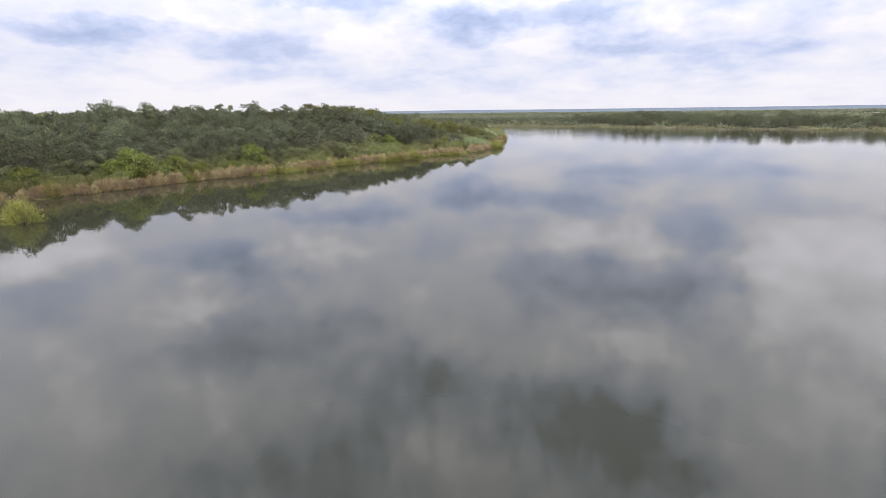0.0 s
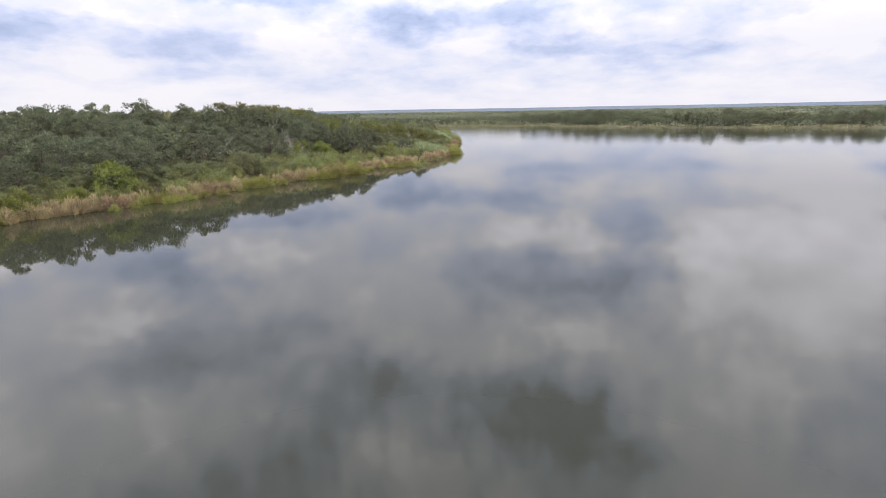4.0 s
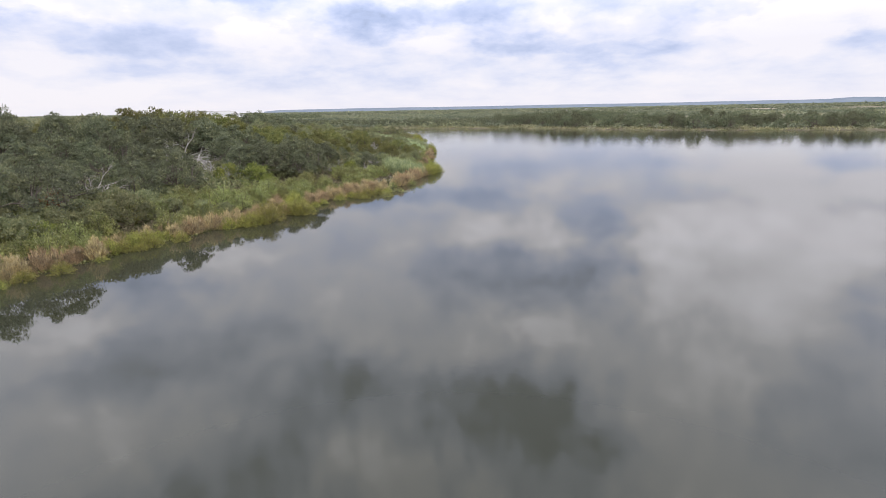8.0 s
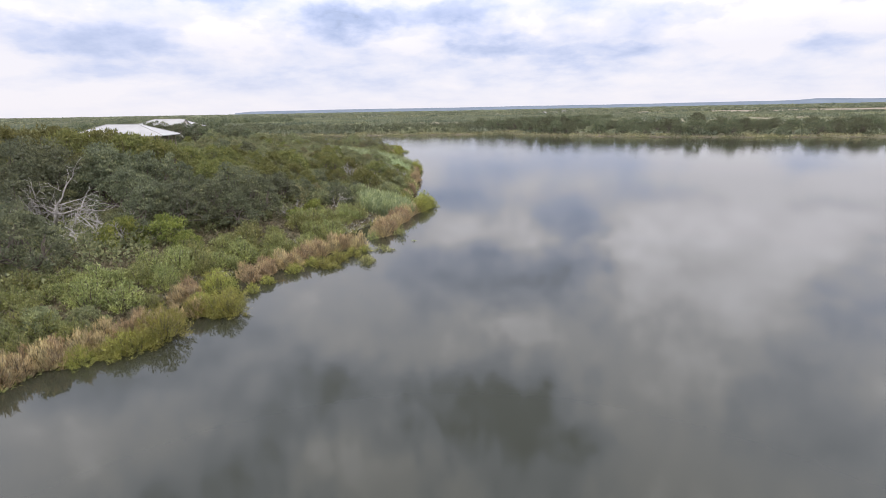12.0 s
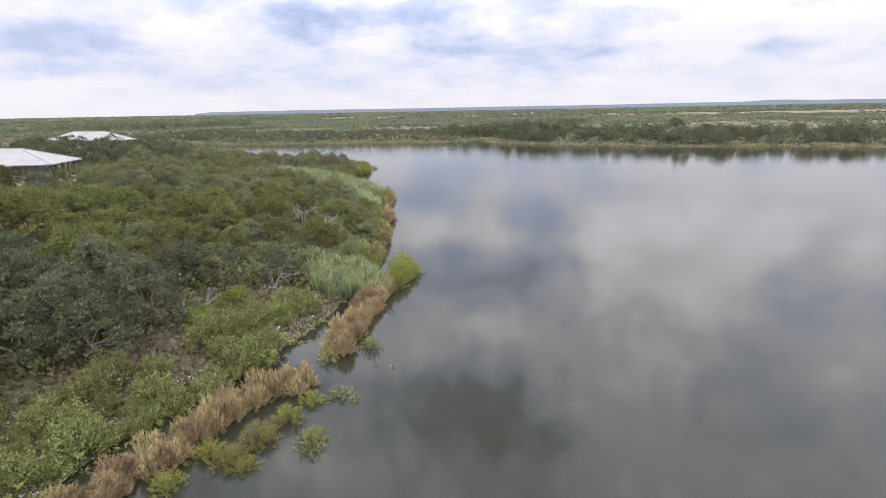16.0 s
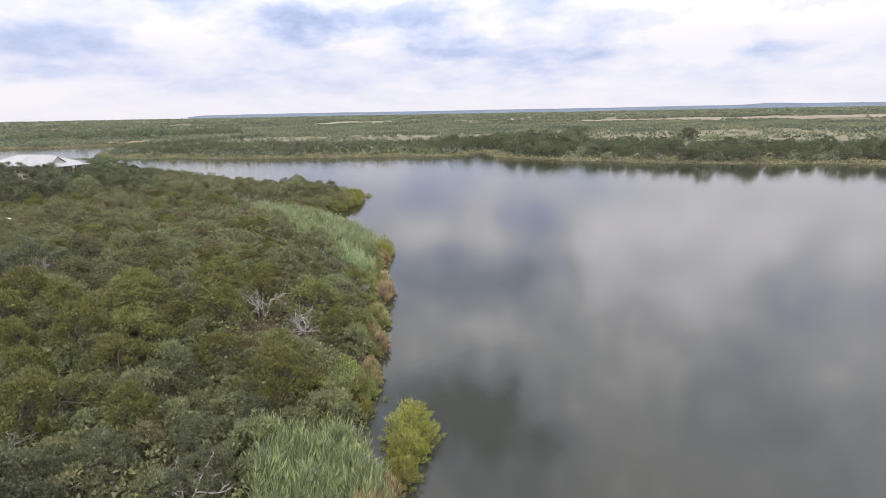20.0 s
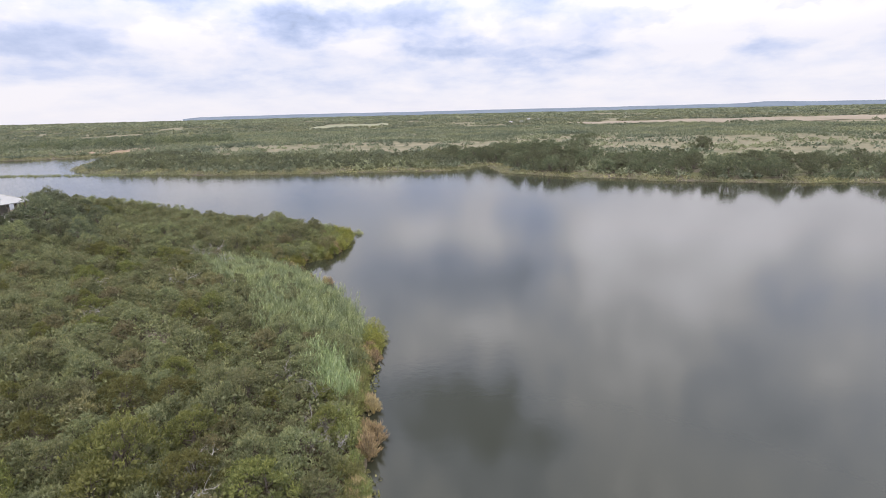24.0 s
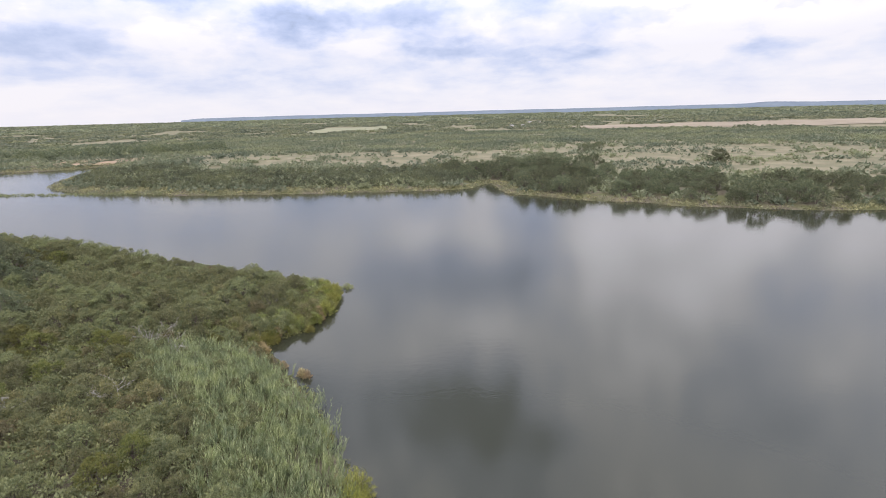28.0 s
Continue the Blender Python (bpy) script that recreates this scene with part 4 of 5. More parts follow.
# ---- cane patches ----
def cane_patch(outline, shoots, tall, seed, label, leaf_material=CANE_LEAF):
    """A thicket of tall leafy canes within an outline."""
    rng = np.random.RandomState(seed)
    q = np.array(outline)
    x, y = (rng.uniform(q[:, k].min(), q[:, k].max(), shoots * 4) for k in (0, 1))
    ok = inside(outline, x + rng.normal(0, 0.9, len(x)) + 1.2 * waves(x, y, 8, 16), y + rng.normal(0, 0.9, len(x)))
    x, y = x[ok][:shoots], y[ok][:shoots]
    shoots = len(x)
    z = np.maximum(land_height(x, y), -0.3)
    foot = np.stack([x, y, z], -1)
    lean = np.stack([0.22 * waves(x, y, 3.2, seed) + rng.normal(0.06, 0.09, shoots), 0.22 * waves(x, y, 3.4, seed + 50) + rng.normal(-0.03, 0.09, shoots), np.ones(shoots)], -1)
    high = tall * rng.uniform(0.7, 1.15, shoots) * (1 + 0.16 * waves(x, y, 4, 3))
    tip = foot + lean * high[:, None]
    side = unit(np.cross(lean, rng.normal(size=(shoots, 3)))) * 0.02
    sv = np.stack([foot - side, foot + side, tip], 1).reshape(-1, 3)
    at, way, ln = [], [], []
    for k in range(9):
        u = 0.3 + 0.7 * (k + rng.uniform(0, 1, shoots)) / 9
        at.append(foot + (tip - foot) * u[:, None])
        b = rng.uniform(0, 6.283, shoots)
        way.append(unit(lean) * np.array([1.6, 1.6, 1.0]) + np.stack([np.cos(b) * 0.42, np.sin(b) * 0.42, rng.uniform(-0.1, 0.5, shoots)], -1))
    v, f = leaf_rhombs(np.concatenate(at), np.concatenate(way), 0.75, 0.065, rng)
    top = thing("cane_thicket", label, "reeds", "cane thickets")
    part("stem", mesh_np("cane_stems", sv, np.arange(3 * shoots).reshape(-1, 3)), leaf_material, top)
    part("leaves", mesh_np("cane_leaves", v, f), leaf_material, top)
    return top


cane_patch(CANES[0], 2000, 2.2, 41, "bright green cane thicket behind tan shrubs")
cane_patch(CANES[1], 6500, 2.4, 42, "large pale green cane thicket at the water's edge", PALE_CANE)
cane_patch(CANES[2], 500, 2.6, 43, "narrow green cane thicket at the water's edge")


# ---- woods of the near bank ----
def oak_ground(x, y, d):
    return (y < 176) & (d < 95) & (y - 0.2 * x < 182)


OAK_PLACES = scatter(3000, (-130, 20, 6, 200), 7.0, 95, 5.6, 51, lambda x, y, d: ((d > 7.5) | (y > 134)) & ((d > 10.5) | (y < 112)) & oak_ground(x, y, d) & (x > -105) & clear_of_houses(x, y))[:160]
stand(oaks, OAK_PLACES, 1.0, 0.22, 0.1, 1.0, 5)
EXTRA_OAKS = [(-9.8, 162.4, 0.8), (-1.2, 179.4, 0.55), (3.8, 181, 0.5), (-5.5, 177.5, 0.7), (-16.5, 160.5, 1.0), (-12, 164, 1.05), (-7.5, 167.5, 1.0), (-41, 320, 1.5), (-39, 331, 1.4), (-45, 338, 1.5), (-50, 348, 1.5), (-27, 171, 1.35), (-33, 168, 1.4), (-22, 173, 1.25), (-39, 172, 1.4), (-45, 166, 1.4), (-30, 176, 1.2), (-61, 167, 1.45), (-68, 160, 1.35), (-74, 150, 1.35), (-56, 160, 1.2), (-80, 141, 1.35), (-86, 132, 1.4), (-66, 148, 1.25), (-50, 172, 1.2), (-21, 221, 0.9), (-16, 224, 0.8), (-40, 285, 1.2), (-46, 281, 1.1), (-52, 277, 1.0), (-30, 300, 1.0), (-25, 296, 0.9), (-36, 303, 0.9), (-60, 312, 1.35), (-52, 314, 1.3), (-66, 318, 1.3), (-73, 322, 1.3),
              (-46, 318, 0.9), (4.5, 177, 0.55), (7.5, 183, 0.5), (1, 190, 0.6), (-28, 318, 1.0), (-36, 322, 0.9), (-75, 235, 1.1), (-82, 226, 1.0), (-72, 222, 1.0), (-37, 226, 0.7), (-78, 352, 1.2), (-85, 345, 1.2), (-91, 358, 1.1), (-72, 362, 1.0), (-84, 334, 1.1), (-92, 330, 1.2), (-100, 350, 1.2)]
for k, (x, y, size) in enumerate(EXTRA_OAKS):
    oaks.put(x, y, float(land_height(x, y)) - 0.1, size, 1.3 * k, k)
SCREEN = [(-34, 192, 1.95), (-29, 190, 1.85), (-39, 190, 1.95), (-25, 187, 1.7), (-44, 194, 1.95), (-49, 190, 1.9), (-36, 199, 1.6), (-42, 226, 1.3), (-48, 225, 1.5), (-54, 225, 1.5), (-35, 231, 0.9),
          (-44, 341, 1.1), (-48, 347, 1.1), (-40, 347, 1.0), (-53, 351, 1.1), (-46, 353, 1.0), (-38, 339, 1.1), (-36, 332, 1.0), (-58, 356, 1.1), (-34, 345, 1.0)]
for k, (x, y, size) in enumerate(SCREEN):
    mesquites.put(x, y, float(land_height(x, y)) - 0.1, size, 2.1 * k, k)
TAKEN = [(x, y) for x, y, _ in SCREEN] + OAK_PLACES + [(x, y) for x, y, _ in EXTRA_OAKS]
MESQUITE_PLACES = scatter(9000, (-95, 150, 34, 395), 3.2, 75, 4.2, 52, lambda x, y, d: ((y < 205) | (waves(x, y, 17, 21) > -0.35)) & ((y < 284) | (d > 6.5)) & ~oak_ground(x, y, d) & clear_of_houses(x, y) & no_cane(x, y) & (y + 0.55 * x < 395), TAKEN)
MESQUITE_PLACES.sort(key=lambda p: abs(p[0]) + 0.3 * abs(p[1] - 220))
stand(mesquites, [q for q in MESQUITE_PLACES[:265] if q[1] < 212], 1.0, 0.25, 0.1, 1.0, 6)
stand(mesquites, [q for q in MESQUITE_PLACES[:265:2] if 212 <= q[1] < 284], 0.66, 0.3, 0.1, 1.0, 6)
stand(thorns, [q for q in MESQUITE_PLACES[1:265:2] if 212 <= q[1] < 284], 0.66, 0.3, 0.1, 1.0, 9)
stand(thorns, [q for q in MESQUITE_PLACES[:265] if q[1] >= 284], 0.85, 0.3, 0.1, 1.0, 6)
r = random.Random(37)
for x, y in along([(-60, 372), (-50, 366), (-28, 350), (-4, 330), (8, 320), (18, 312), (26, 305)], 3.0):
    for back in (0.0, 4.5):
        x1, y1 = x - 0.6 * back + r.uniform(-0.8, 0.8), y - 0.8 * back + r.uniform(-0.8, 0.8)
        z = float(land_height(x1, y1))
        need = float(np.interp(x1, [-50, -28, -4, 18, 27], [9.0, 7.4, 5.8, 4.2, 3.0])) * r.uniform(0.85, 1.05) - max(z, 0)
        wide = min(max(need / 4.8, 0.5), 1.25)
        thorns.put(x1, y1, max(z, 0) - 0.1, wide, r.uniform(0, 6), r.randrange(9), need / (4.7 * wide))
SKIRT = scatter(30000, (-80, 70, 10, 176), 5.0, 11.0, 2.4, 54, lambda x, y, d: clear_of_houses(x, y) & ((y < 134) | (d > 11.5)), TAKEN)[:70]
stand(brushes, SKIRT, 0.85, 0.3, 0.1, 1.0, 11)
FILLED = TAKEN + MESQUITE_PLACES[:265]
BRUSH_PLACES = scatter(40000, (-80, 100, 34, 350), 1.6, 60, 2.5, 53, lambda x, y, d: clear_of_houses(x, y) & no_cane(x, y) & ((y < 134) | (y > 174) | (d > 12.5)), FILLED)
BRUSH_PLACES.sort(key=lambda p: abs(p[0] - 5) + 0.35 * abs(p[1] - 232))
MIXED = BRUSH_PLACES[:640]
EDGE = scatter(3000, (-4, 234, 24, 284), 2.0, 40, 2.2, 55, lambda x, y, d: inside(CANES[1], x, y) & (d > 6.5 + 3.5 * waves(x, y, 13, 15)))
stand(brushes, EDGE[40:70], 0.75, 0.3, 0.1, 1.0, 15)
stand(sages, EDGE[:40], 0.85, 0.3, 0.1, 1.0, 14)
lot = random.Random(8)
choice = [lot.random() for _ in MIXED]
stand(brushes, [q for q, c in zip(MIXED, choice) if q[1] < 200 and c < 0.8 or c < 0.3][:225], 0.9, 0.3, 0.1, 1.0, 7)
stand(sages, [q for q, c in zip(MIXED, choice) if q[1] >= 200 and 0.3 <= c < 0.68][:200], 1.0, 0.3, 0.1, 1.0, 12)
stand(withered, [q for q, c in zip(MIXED, choice) if q[1] >= 200 and 0.68 <= c < 0.92 or q[1] < 200 and c > 0.9][:120], 0.95, 0.3, 0.1, 1.0, 13)

TIP = scatter(6000, (6, 284, 34, 312), 1.0, 12, 2.2, 58)
stand(shrubs, TIP[:45], 1.3, 0.3, 0.05, 1.0, 16)
UNDER = scatter(90000, (-78, 60, 34, 348), 1.5, 64, 1.4, 57, lambda x, y, d: ((y > 176) | (d > 9.5)) & no_cane(x, y) & off_houses(x, y) & (y + 0.55 * x < 395))

# ---- across the water ----
FAR_SINGLES = [(305, 458, 1.05), (300, 452, 0.8), (270, 567, 0.8), (284, 578, 0.75), (311, 601, 0.8), (298, 590, 0.75), (204, 500, 1.0), (190, 492, 1.1), (178, 486, 1.1), (168, 478, 1.0), (182, 474, 1.15),
               (196, 478, 1.1), (158, 470, 1.0), (208, 470, 1.1), (222, 478, 1.0), (150, 482, 0.9), (172, 500, 0.9)]
for k, (x, y, size) in enumerate(FAR_SINGLES):
    far_oaks.put(x, y, float(land_height(x, y)) - 0.1, size, 1.9 * k, k)

GROVE = scatter(3500, (118, 300, 420, 560), 7.0, 62, 7.6, 61, lambda x, y, d: (x > 128) & (y - 440 > -0.9 * (x - 140) - 45) & (waves(x, y, 60, 9) > -0.8))
stand(far_oaks, GROVE[:175], 0.74, 0.35, 0.1, 1.0, 8)
FAR_BELT = scatter(20000, (-135, 430, 240, 640), 13.0, 75, 4.6, 62, lambda x, y, d: (y > 430) & (x < 165), GROVE)


def far_stuff(name, places, width, tall, leaves, material, seed, label, lift=0.0, leaf=0.3):
    """Far scrub as one mesh of many small uneven tufts."""
    rng = np.random.RandomState(seed)
    p = np.array(places)
    n = len(p)
    z = np.maximum(land_height(p[:, 0], p[:, 1]), -0.15) + lift
    size = rng.uniform(0.6, 1.4, n)
    d = unit(rng.normal(size=(n, leaves, 3)))
    d[..., 2] = np.abs(d[..., 2])
    r = rng.uniform(0.3, 1.0, (n, leaves, 1)) ** 0.5
    at = np.stack([p[:, 0], p[:, 1], z], -1)[:, None] + d * r * size[:, None, None] * np.array([width / 2, width / 2, tall * 0.8])
    way = (d + rng.normal(size=d.shape) * 0.5 + np.array([0, 0, 0.3])) * np.array([1, 1, min(1.0, 1.6 * tall / width)])
    way = unit(way) * np.array([1, 1, min(1.0, 1.6 * tall / width)])
    v, f = leaf_points(at.reshape(-1, 3), way.reshape(-1, 3), width * leaf, width * leaf * 0.85, rng)
    return tagged(part(name, mesh_np(name, v, f), material), label, "scrub", kind="stuff")


def sector(r0, r1, n, seed, keep):
    r = np.random.RandomState(seed)
    rad = np.sqrt(r.uniform(r0**2, r1**2, n))
    a = np.radians(r.uniform(-52, 72, n))
    x, y = 20 + rad * np.sin(a), 170 + rad * np.cos(a)
    d = shore_distance(x, y)
    ok = keep(x, y, d) & ~in_fields(x, y)
    return np.stack([x[ok], y[ok]], -1)


# A clearing of dry grass lies between the woods by the lake and the brush beyond.
CLEARING = [(-50, 640), (25, 605), (134, 525), (203, 476), (277, 410), (345, 375), (440, 310), (620, 420), (534, 500), (437, 565), (307, 645), (173, 650), (27, 720), (-50, 705)]


def thick(x, y, d):
    chance = np.random.RandomState(len(x)).uniform(size=len(x))
    swell = waves(x, y, 90, 5) + 0.6 * waves(x, y, 33, 6)
    jx, jy = x + 22 * waves(x, y, 40, 25), y + 22 * waves(x, y, 46, 26)
    bare_grass = inside(CLEARING, jx, jy)
    share = np.where(bare_grass, np.where(swell > 0.25, 0.5, 0.06), np.where(swell > 0.75, 0.2, 0.95))
    return (d > 6) & ~((y + 0.55 * x < 405) & (x < 60)) & (chance < share)


far_stuff("scrub", sector(250, 950, 30000, 71, thick), 5.6, 2.8, 18, FAR_LEAF, 72, "olive scrub scattered over dry grass")
far_stuff("scrub", sector(900, 2000, 11000, 73, lambda x, y, d: waves(x, y, 300, 7) > -0.55), 13.0, 3.6, 22, FAR_LEAF, 74, "grey-green far scrub on low country")
far_stuff("scrub", sector(1900, 4300, 12000, 75, lambda x, y, d: waves(x, y, 700, 8) > -0.6), 34.0, 4.5, 16, FAR_LEAF, 76, "grey-green scrub towards the horizon")
far_stuff("mesquite_belt", FAR_BELT, 5.2, 5.0, 130, BELT_LEAF, 83, "olive mesquite belt across the water", 0.0, 0.16)
SEDGE = scatter(160000, (-340, 295, 330, 760), -0.6, 15.0, 1.5, 77, lambda x, y, d: ~((y + 0.55 * x < 405) & (x < 60)) & ((d < 9) | (x < 130)) & ((d < 7 + 5 * waves(x, y, 50, 14)) | (x < 60)))
far_stuff("sedge", SEDGE, 2.4, 1.3, 12, SEDGE_LEAF, 78, "yellow-olive sedge along the far shore", 0.0, 0.3)
step = np.linspace(0, 1, 420)
wobble = np.random.RandomState(141)
MARSH = np.stack([-150 + 112 * step + wobble.normal(0, 1.2, 420), 546 - 46 * step + wobble.normal(0, 2.4, 420)], -1)
far_stuff("marsh_reeds", MARSH[wobble.uniform(size=420) < 0.75], 1.6, 1.0, 9, SAGE_LEAF, 142, "broken row of marsh reeds standing in the creek", 0.0, 0.3)
field_sheet("mud_flat", ((-170, 712), (-104, 712), (-100, 764), (-168, 766)), MUD, "orange-brown mud flat at the head of the creek")
far_stuff("undergrowth", UNDER, 2.5, 2.3, 100, BRUSH_LEAF, 86, "low olive undergrowth filling the thicket", 0.0, 0.13)
wood = np.random.RandomState(151)
WOODS = np.stack([-150 + wood.normal(0, 70, 260).clip(-130, 110), 835 + wood.normal(0, 26, 260)], -1)
far_stuff("woods", WOODS, 9.0, 9.5, 90, BELT_LEAF, 152, "dark line of far trees beyond the creek", 0.0, 0.16)
BACK = scatter(12000, (-330, -100, -40, 440), 8, 200, 6.5, 79, lambda x, y, d: (y + 0.55 * x < 400) & (x < -60 - 0.1 * y) & clear_of_houses(x, y))
far_stuff("scrub", BACK, 7.0, 5.0, 60, BRUSH_LEAF, 80, "dull green thicket on the high ground")
LOW = scatter(190000, (-75, 55, 36, 312), 0.3, 15, 0.5, 81, lambda x, y, d: no_cane(x, y))
far_stuff("grass_tufts", LOW, 0.8, 0.6, 12, DRY_GRASS, 82, "dry grass tufts on the bank", 0.0, 0.4)
WEEDS = scatter(400000, (-75, 55, 36, 312), -1.3, 0.5, 0.55, 84, lambda x, y, d: (waves(x, y, 7, 12) > -0.1) & no_cane(x, y))
far_stuff("shore_weeds", WEEDS, 0.9, 0.45, 12, SHRUB_LEAF, 85, "low green weeds along the water's edge", 0.0, 0.3)

# ---- hills on the skyline, blue from haze put into their colour ----
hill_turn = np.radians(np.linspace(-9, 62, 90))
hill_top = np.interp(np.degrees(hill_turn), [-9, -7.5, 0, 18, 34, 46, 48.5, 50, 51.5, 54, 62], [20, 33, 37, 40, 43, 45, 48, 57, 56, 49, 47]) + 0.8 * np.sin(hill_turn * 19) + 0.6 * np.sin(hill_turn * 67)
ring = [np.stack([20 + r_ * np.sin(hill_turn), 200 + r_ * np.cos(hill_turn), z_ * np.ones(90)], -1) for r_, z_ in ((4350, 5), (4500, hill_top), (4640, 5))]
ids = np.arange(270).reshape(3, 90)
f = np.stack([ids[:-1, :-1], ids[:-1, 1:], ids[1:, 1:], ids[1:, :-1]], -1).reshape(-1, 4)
tagged(part("backdrop_hills", mesh_np("backdrop_hills", np.concatenate(ring), f), HAZED_HILLS), "low hills along the horizon, haze painted in as blue-grey", "hills", kind="structure")

# ---- islets and floating leaves ----
islets = Stock([plant("islet_weed", spray_meshes(f"islet{k}", 0.9, 1.0, 22, 620, (0.2, 0.05), 130 + k, 0.6), (BARK, SHRUB_LEAF), ("stem", "crown"), "low green weed clump rising from the water", "water weed", "weed clumps in the water") for k in range(3)])
for k, (x, y, s, h) in enumerate([(6.2, 148.0, 1.3, 0.8), (8.6, 153.6, 1.3, 0.7), (9.6, 152.6, 0.9, 0.6), (12.1, 160.8, 1.1, 1.5), (8.2, 159.6, 1.0, 1.4), (12.0, 157.2, 0.5, 0.8),
                                  (13.3, 156.6, 0.6, 0.7), (36.6, 306.6, 1.7, 0.9), (37.4, 302.6, 0.5, 0.5), (18.6, 187.0, 0.6, 1.0), (15.4, 168.2, 0.5, 0.8), (38.2, 300.0, 0.4, 0.5)]):
    islets.put(x, y, -0.25, s, k, k, h)

# ---- houses ----
def slab(corners, thick):
    """A plate with the given upper corners."""
    b = bmesh.new()
    top = [b.verts.new(c) for c in corners]
    low = [b.verts.new((c[0], c[1], c[2] - thick)) for c in corners]
    b.faces.new(top)
    b.faces.new(low[::-1])
    n = len(corners)
    for i in range(n):
        b.faces.new((low[i], low[(i + 1) % n], top[(i + 1) % n], top[i]))
    bmesh.ops.recalc_face_normals(b, faces=b.faces)
    return b


def box(x0, y0, z0, x1, y1, z1, bevel=0.0):
    b = slab([(x0, y0, z1), (x1, y0, z1), (x1, y1, z1), (x0, y1, z1)], z1 - z0)
    if bevel:
        bmesh.ops.bevel(b, geom=b.edges, offset=bevel, segments=1, affect="EDGES")
    return b


def house(x, y, ground_z, turn, length, width, floor, eave, ridge, hip, label, gable=False):
    """A long low house under a metal hip roof, on a raised base, with a porch on posts at one end."""
    top = thing("house", label, "house", "houses on the bank")
    L, W = length / 2, width / 2
    over = 0.9
    part("base", box(-L + 0.3, -W + 0.3, ground_z - 3, L - 0.3, W - 0.3, floor, 0.05), PAVING, top)
    part("wall", box(-L + 1.2, -W + 1.2, floor, L - 5.0, W - 1.2, eave, 0.02), WALL, top)
    for k in range(int(length // 4) - 2):
        wx = -L + 2.5 + 4 * k
        for sy in (-1, 1):
            wy = sy * (W - 1.2)
            win = part("window", box(wx, wy - 0.06, floor + 0.8, wx + 1.3, wy + 0.06, floor + 2.2, 0.02), WOOD, top)
            part("pane", box(wx + 0.08, wy - 0.075, floor + 0.88, wx + 1.22, wy + 0.075, floor + 2.12), GLASS_DARK, win)
    c = [(-L - over, -W - over, eave), (L + over, -W - over, eave), (L + over, W + over, eave), (-L - over, W + over, eave)]
    r1, r2 = (-L + hip, 0, ridge), (L - hip, 0, ridge)
    for name, face in (("roof_slope", (c[0], c[1], r2, r1)), ("roof_slope", (c[2], c[3], r1, r2)), ("roof_end", (c[1], c[2], r2)), ("roof_end", (c[3], c[0], r1))):
        part(name, slab(face, 0.18), ROOF, top)
    for a, b_ in ((c[0], r1), (c[1], r2), (c[2], r2), (c[3], r1), (r1, r2)):
        v, f = tube([(a[0], a[1], a[2] + 0.02), (b_[0], b_[1], b_[2] + 0.02)], [0.11, 0.11], 5)
        part("ridge_cap", mesh_np("ridge_cap", v, f), ROOF, top)
    if gable:
        g = bmesh.new()
        tri = [[g.verts.new((u, v, w)) for v, w in ((-W - 0.6, eave + 0.1), (0.6, eave + 0.1), (-W / 2, ridge - 0.35))] for u in (0.0, L - 2.0)]
        g.faces.new(tri[0])
        g.faces.new(tri[1][::-1])
        for n in range(3):
            g.faces.new((tri[0][n], tri[1][n], tri[1][(n + 1) % 3], tri[0][(n + 1) % 3]))
        bmesh.ops.recalc_face_normals(g, faces=g.faces)
        part("gable", g, WALL, top)
        for v in (-W - 0.9, 0.9):
            part("gable_roof", slab([(0.0, v, eave + 0.15), (L - 1.6, v, eave + 0.15), (L - 1.6, -W / 2, ridge - 0.1), (0.0, -W / 2, ridge - 0.1)], 0.14), ROOF, top)
    for k in range(5):
        py_ = -W + 0.3 + (2 * W - 0.6) * k / 4
        part("post", box(L - 0.35, py_ - 0.14, floor, L - 0.05, py_ + 0.14, eave, 0.02), WOOD, top)
    for k in range(2):
        for sy in (-1, 1):
            part("post", box(L - 2.4 - 2 * k, sy * (W - 0.3) - 0.14, floor, L - 2.1 - 2 * k, sy * (W - 0.3) + 0.14, eave, 0.02), WOOD, top)
    top.matrix_basis = pose(x, y, 0, 0, 0, turn)
    return top


house(-46.5, 236.5, 6.5, -5, 21, 10, 9.0, 12.2, 14.9, 6.7, "low house with a pale metal hip roof among trees")
house(-61.5, 332.5, 6.5, -36, 30, 9, 9.2, 12.4, 15.3, 7.5, "pale metal-roofed house with a posted porch by the creek", True)

def garden_path(x, y, turn, long, wide):
    """A strip of pale paving slabs laid on the ground."""
    top = thing("garden_path", "pale paved garden path beside the house", "path", "paths by the house")
    for k in range(int(long / 1.5)):
        u = -long / 2 + 1.5 * k
        part("paving_slab", box(u, -wide / 2, -0.6, u + 1.46, wide / 2, 0.1 + 0.01 * (k % 2), 0.02), PAVING, top)
    top.matrix_basis = pose(x, y, float(land_height(x, y)) + 0.15, 0, 0, turn)


garden_path(-45.5, 266.5, -22, 9, 1.6)
garden_path(-41.5, 258.5, -22, 8, 1.6)


def far_house(x, y, turn, long, wide, tall):
    """A small distant house: walls under a gabled roof."""
    top = thing("far_house", "small white house among far brush", "house", "houses in the far country")
    z = float(land_height(x, y))
    part("wall", box(-long / 2, -wide / 2, -1, long / 2, wide / 2, tall, 0.05), WALL, top)
    for s in (-1, 1):
        part("roof_slope", slab([(-long / 2 - 0.5, s * (wide / 2 + 0.5), tall), (long / 2 + 0.5, s * (wide / 2 + 0.5), tall), (long / 2 + 0.5, 0, tall + 2.5), (-long / 2 - 0.5, 0, tall + 2.5)], 0.2), ROOF, top)
    top.matrix_basis = pose(x, y, z + 0.8, 0, 0, turn)


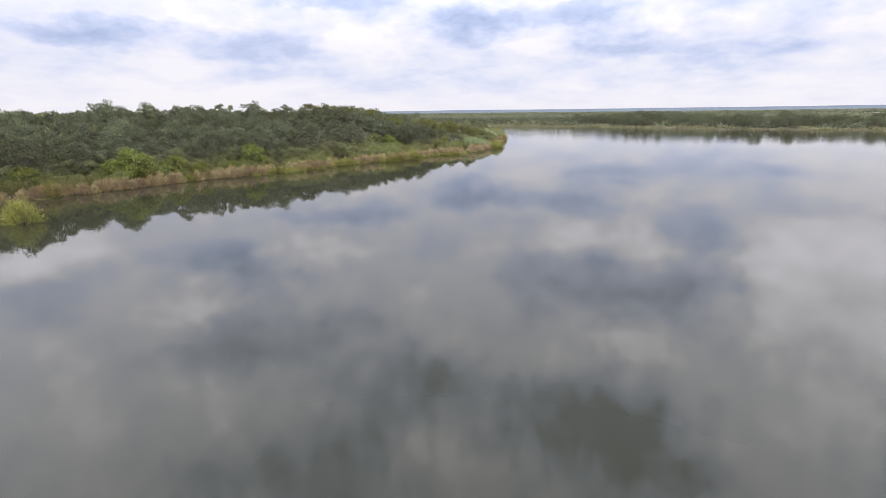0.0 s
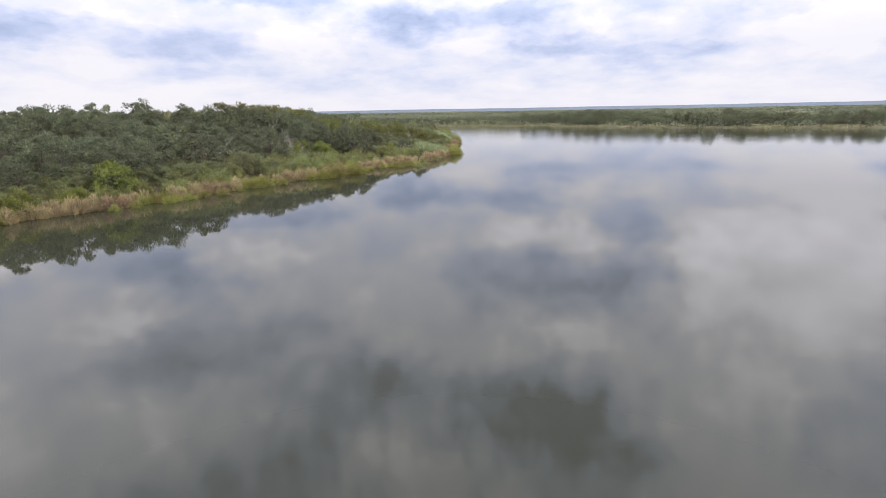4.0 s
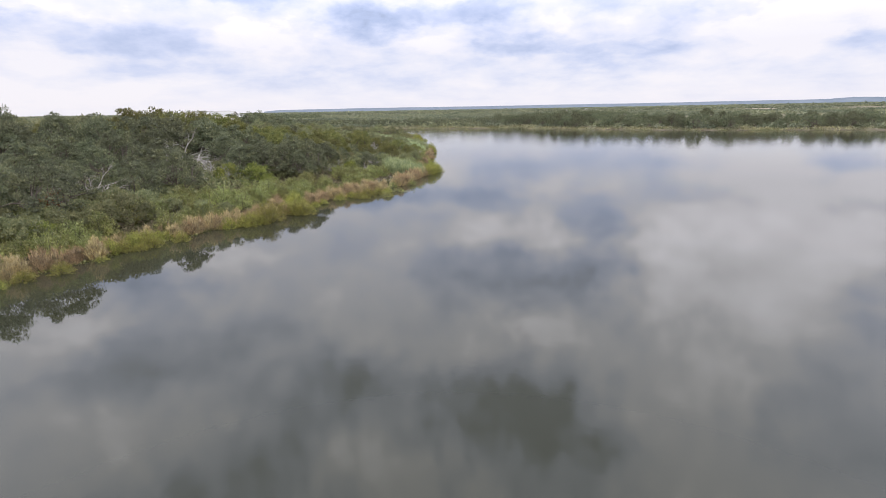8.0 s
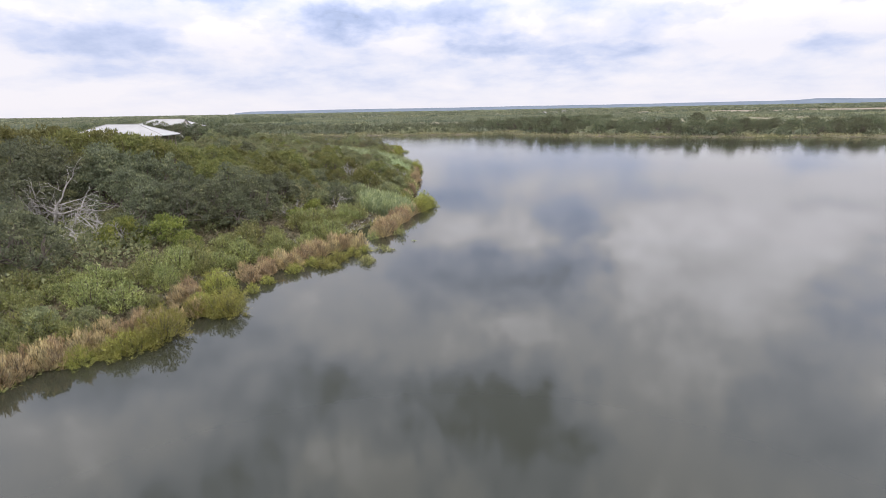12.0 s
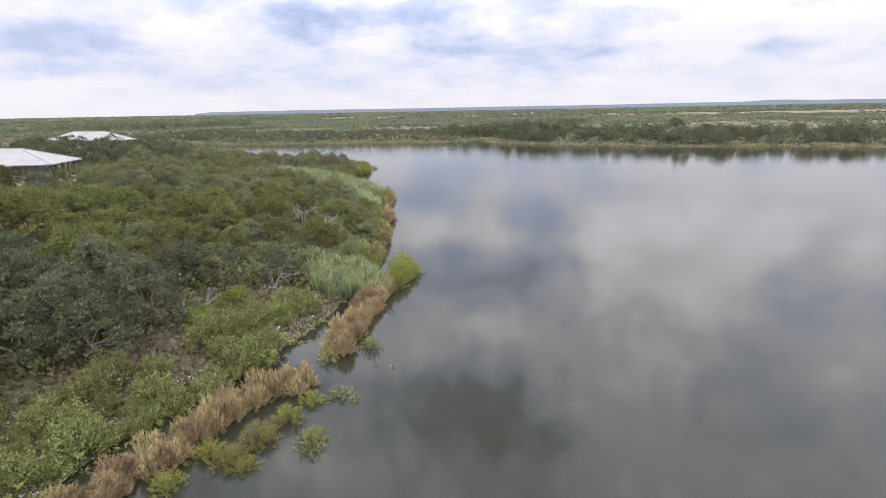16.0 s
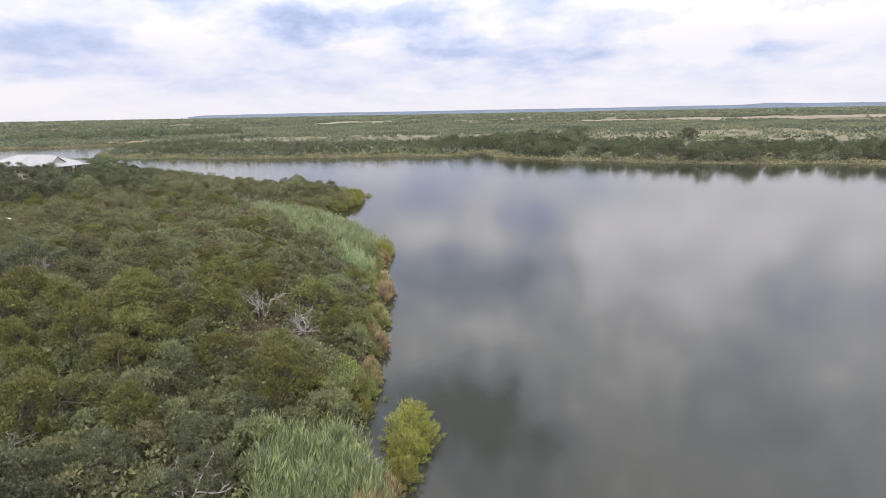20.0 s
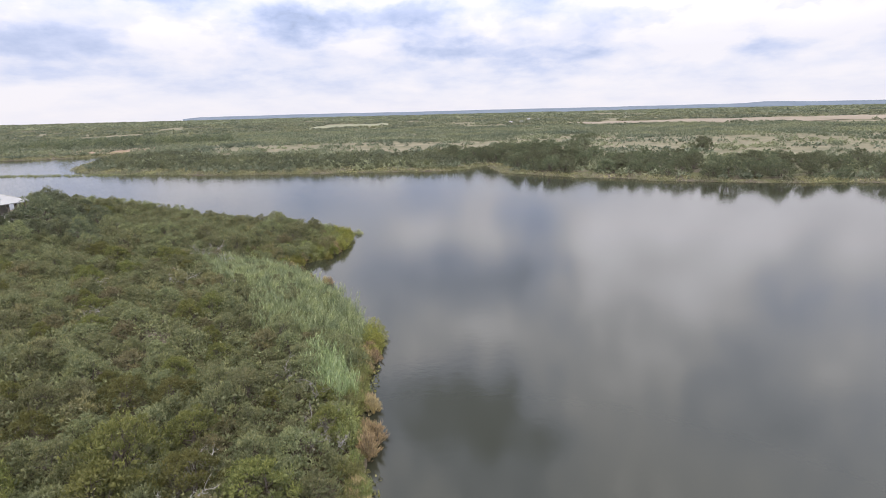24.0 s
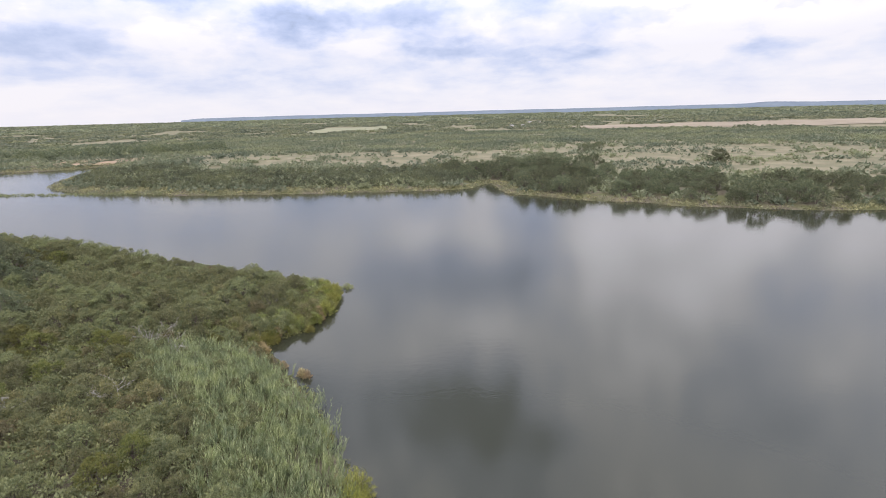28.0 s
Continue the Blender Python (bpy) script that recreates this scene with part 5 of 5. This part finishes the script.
far_house(500, 1185, 20, 8, 5, 2.8)
far_house(532, 1196, -30, 6, 4, 2.6)
far_house(655, 1400, 10, 9, 6, 3)
far_house(690, 1412, 60, 7, 5, 3)

for stock in (thorns, yellow_bushes, sages, withered, oaks, mesquites, brushes, shrubs, willows, tamarisks, rusty, bare, far_oaks, islets):
    stock.tidy()
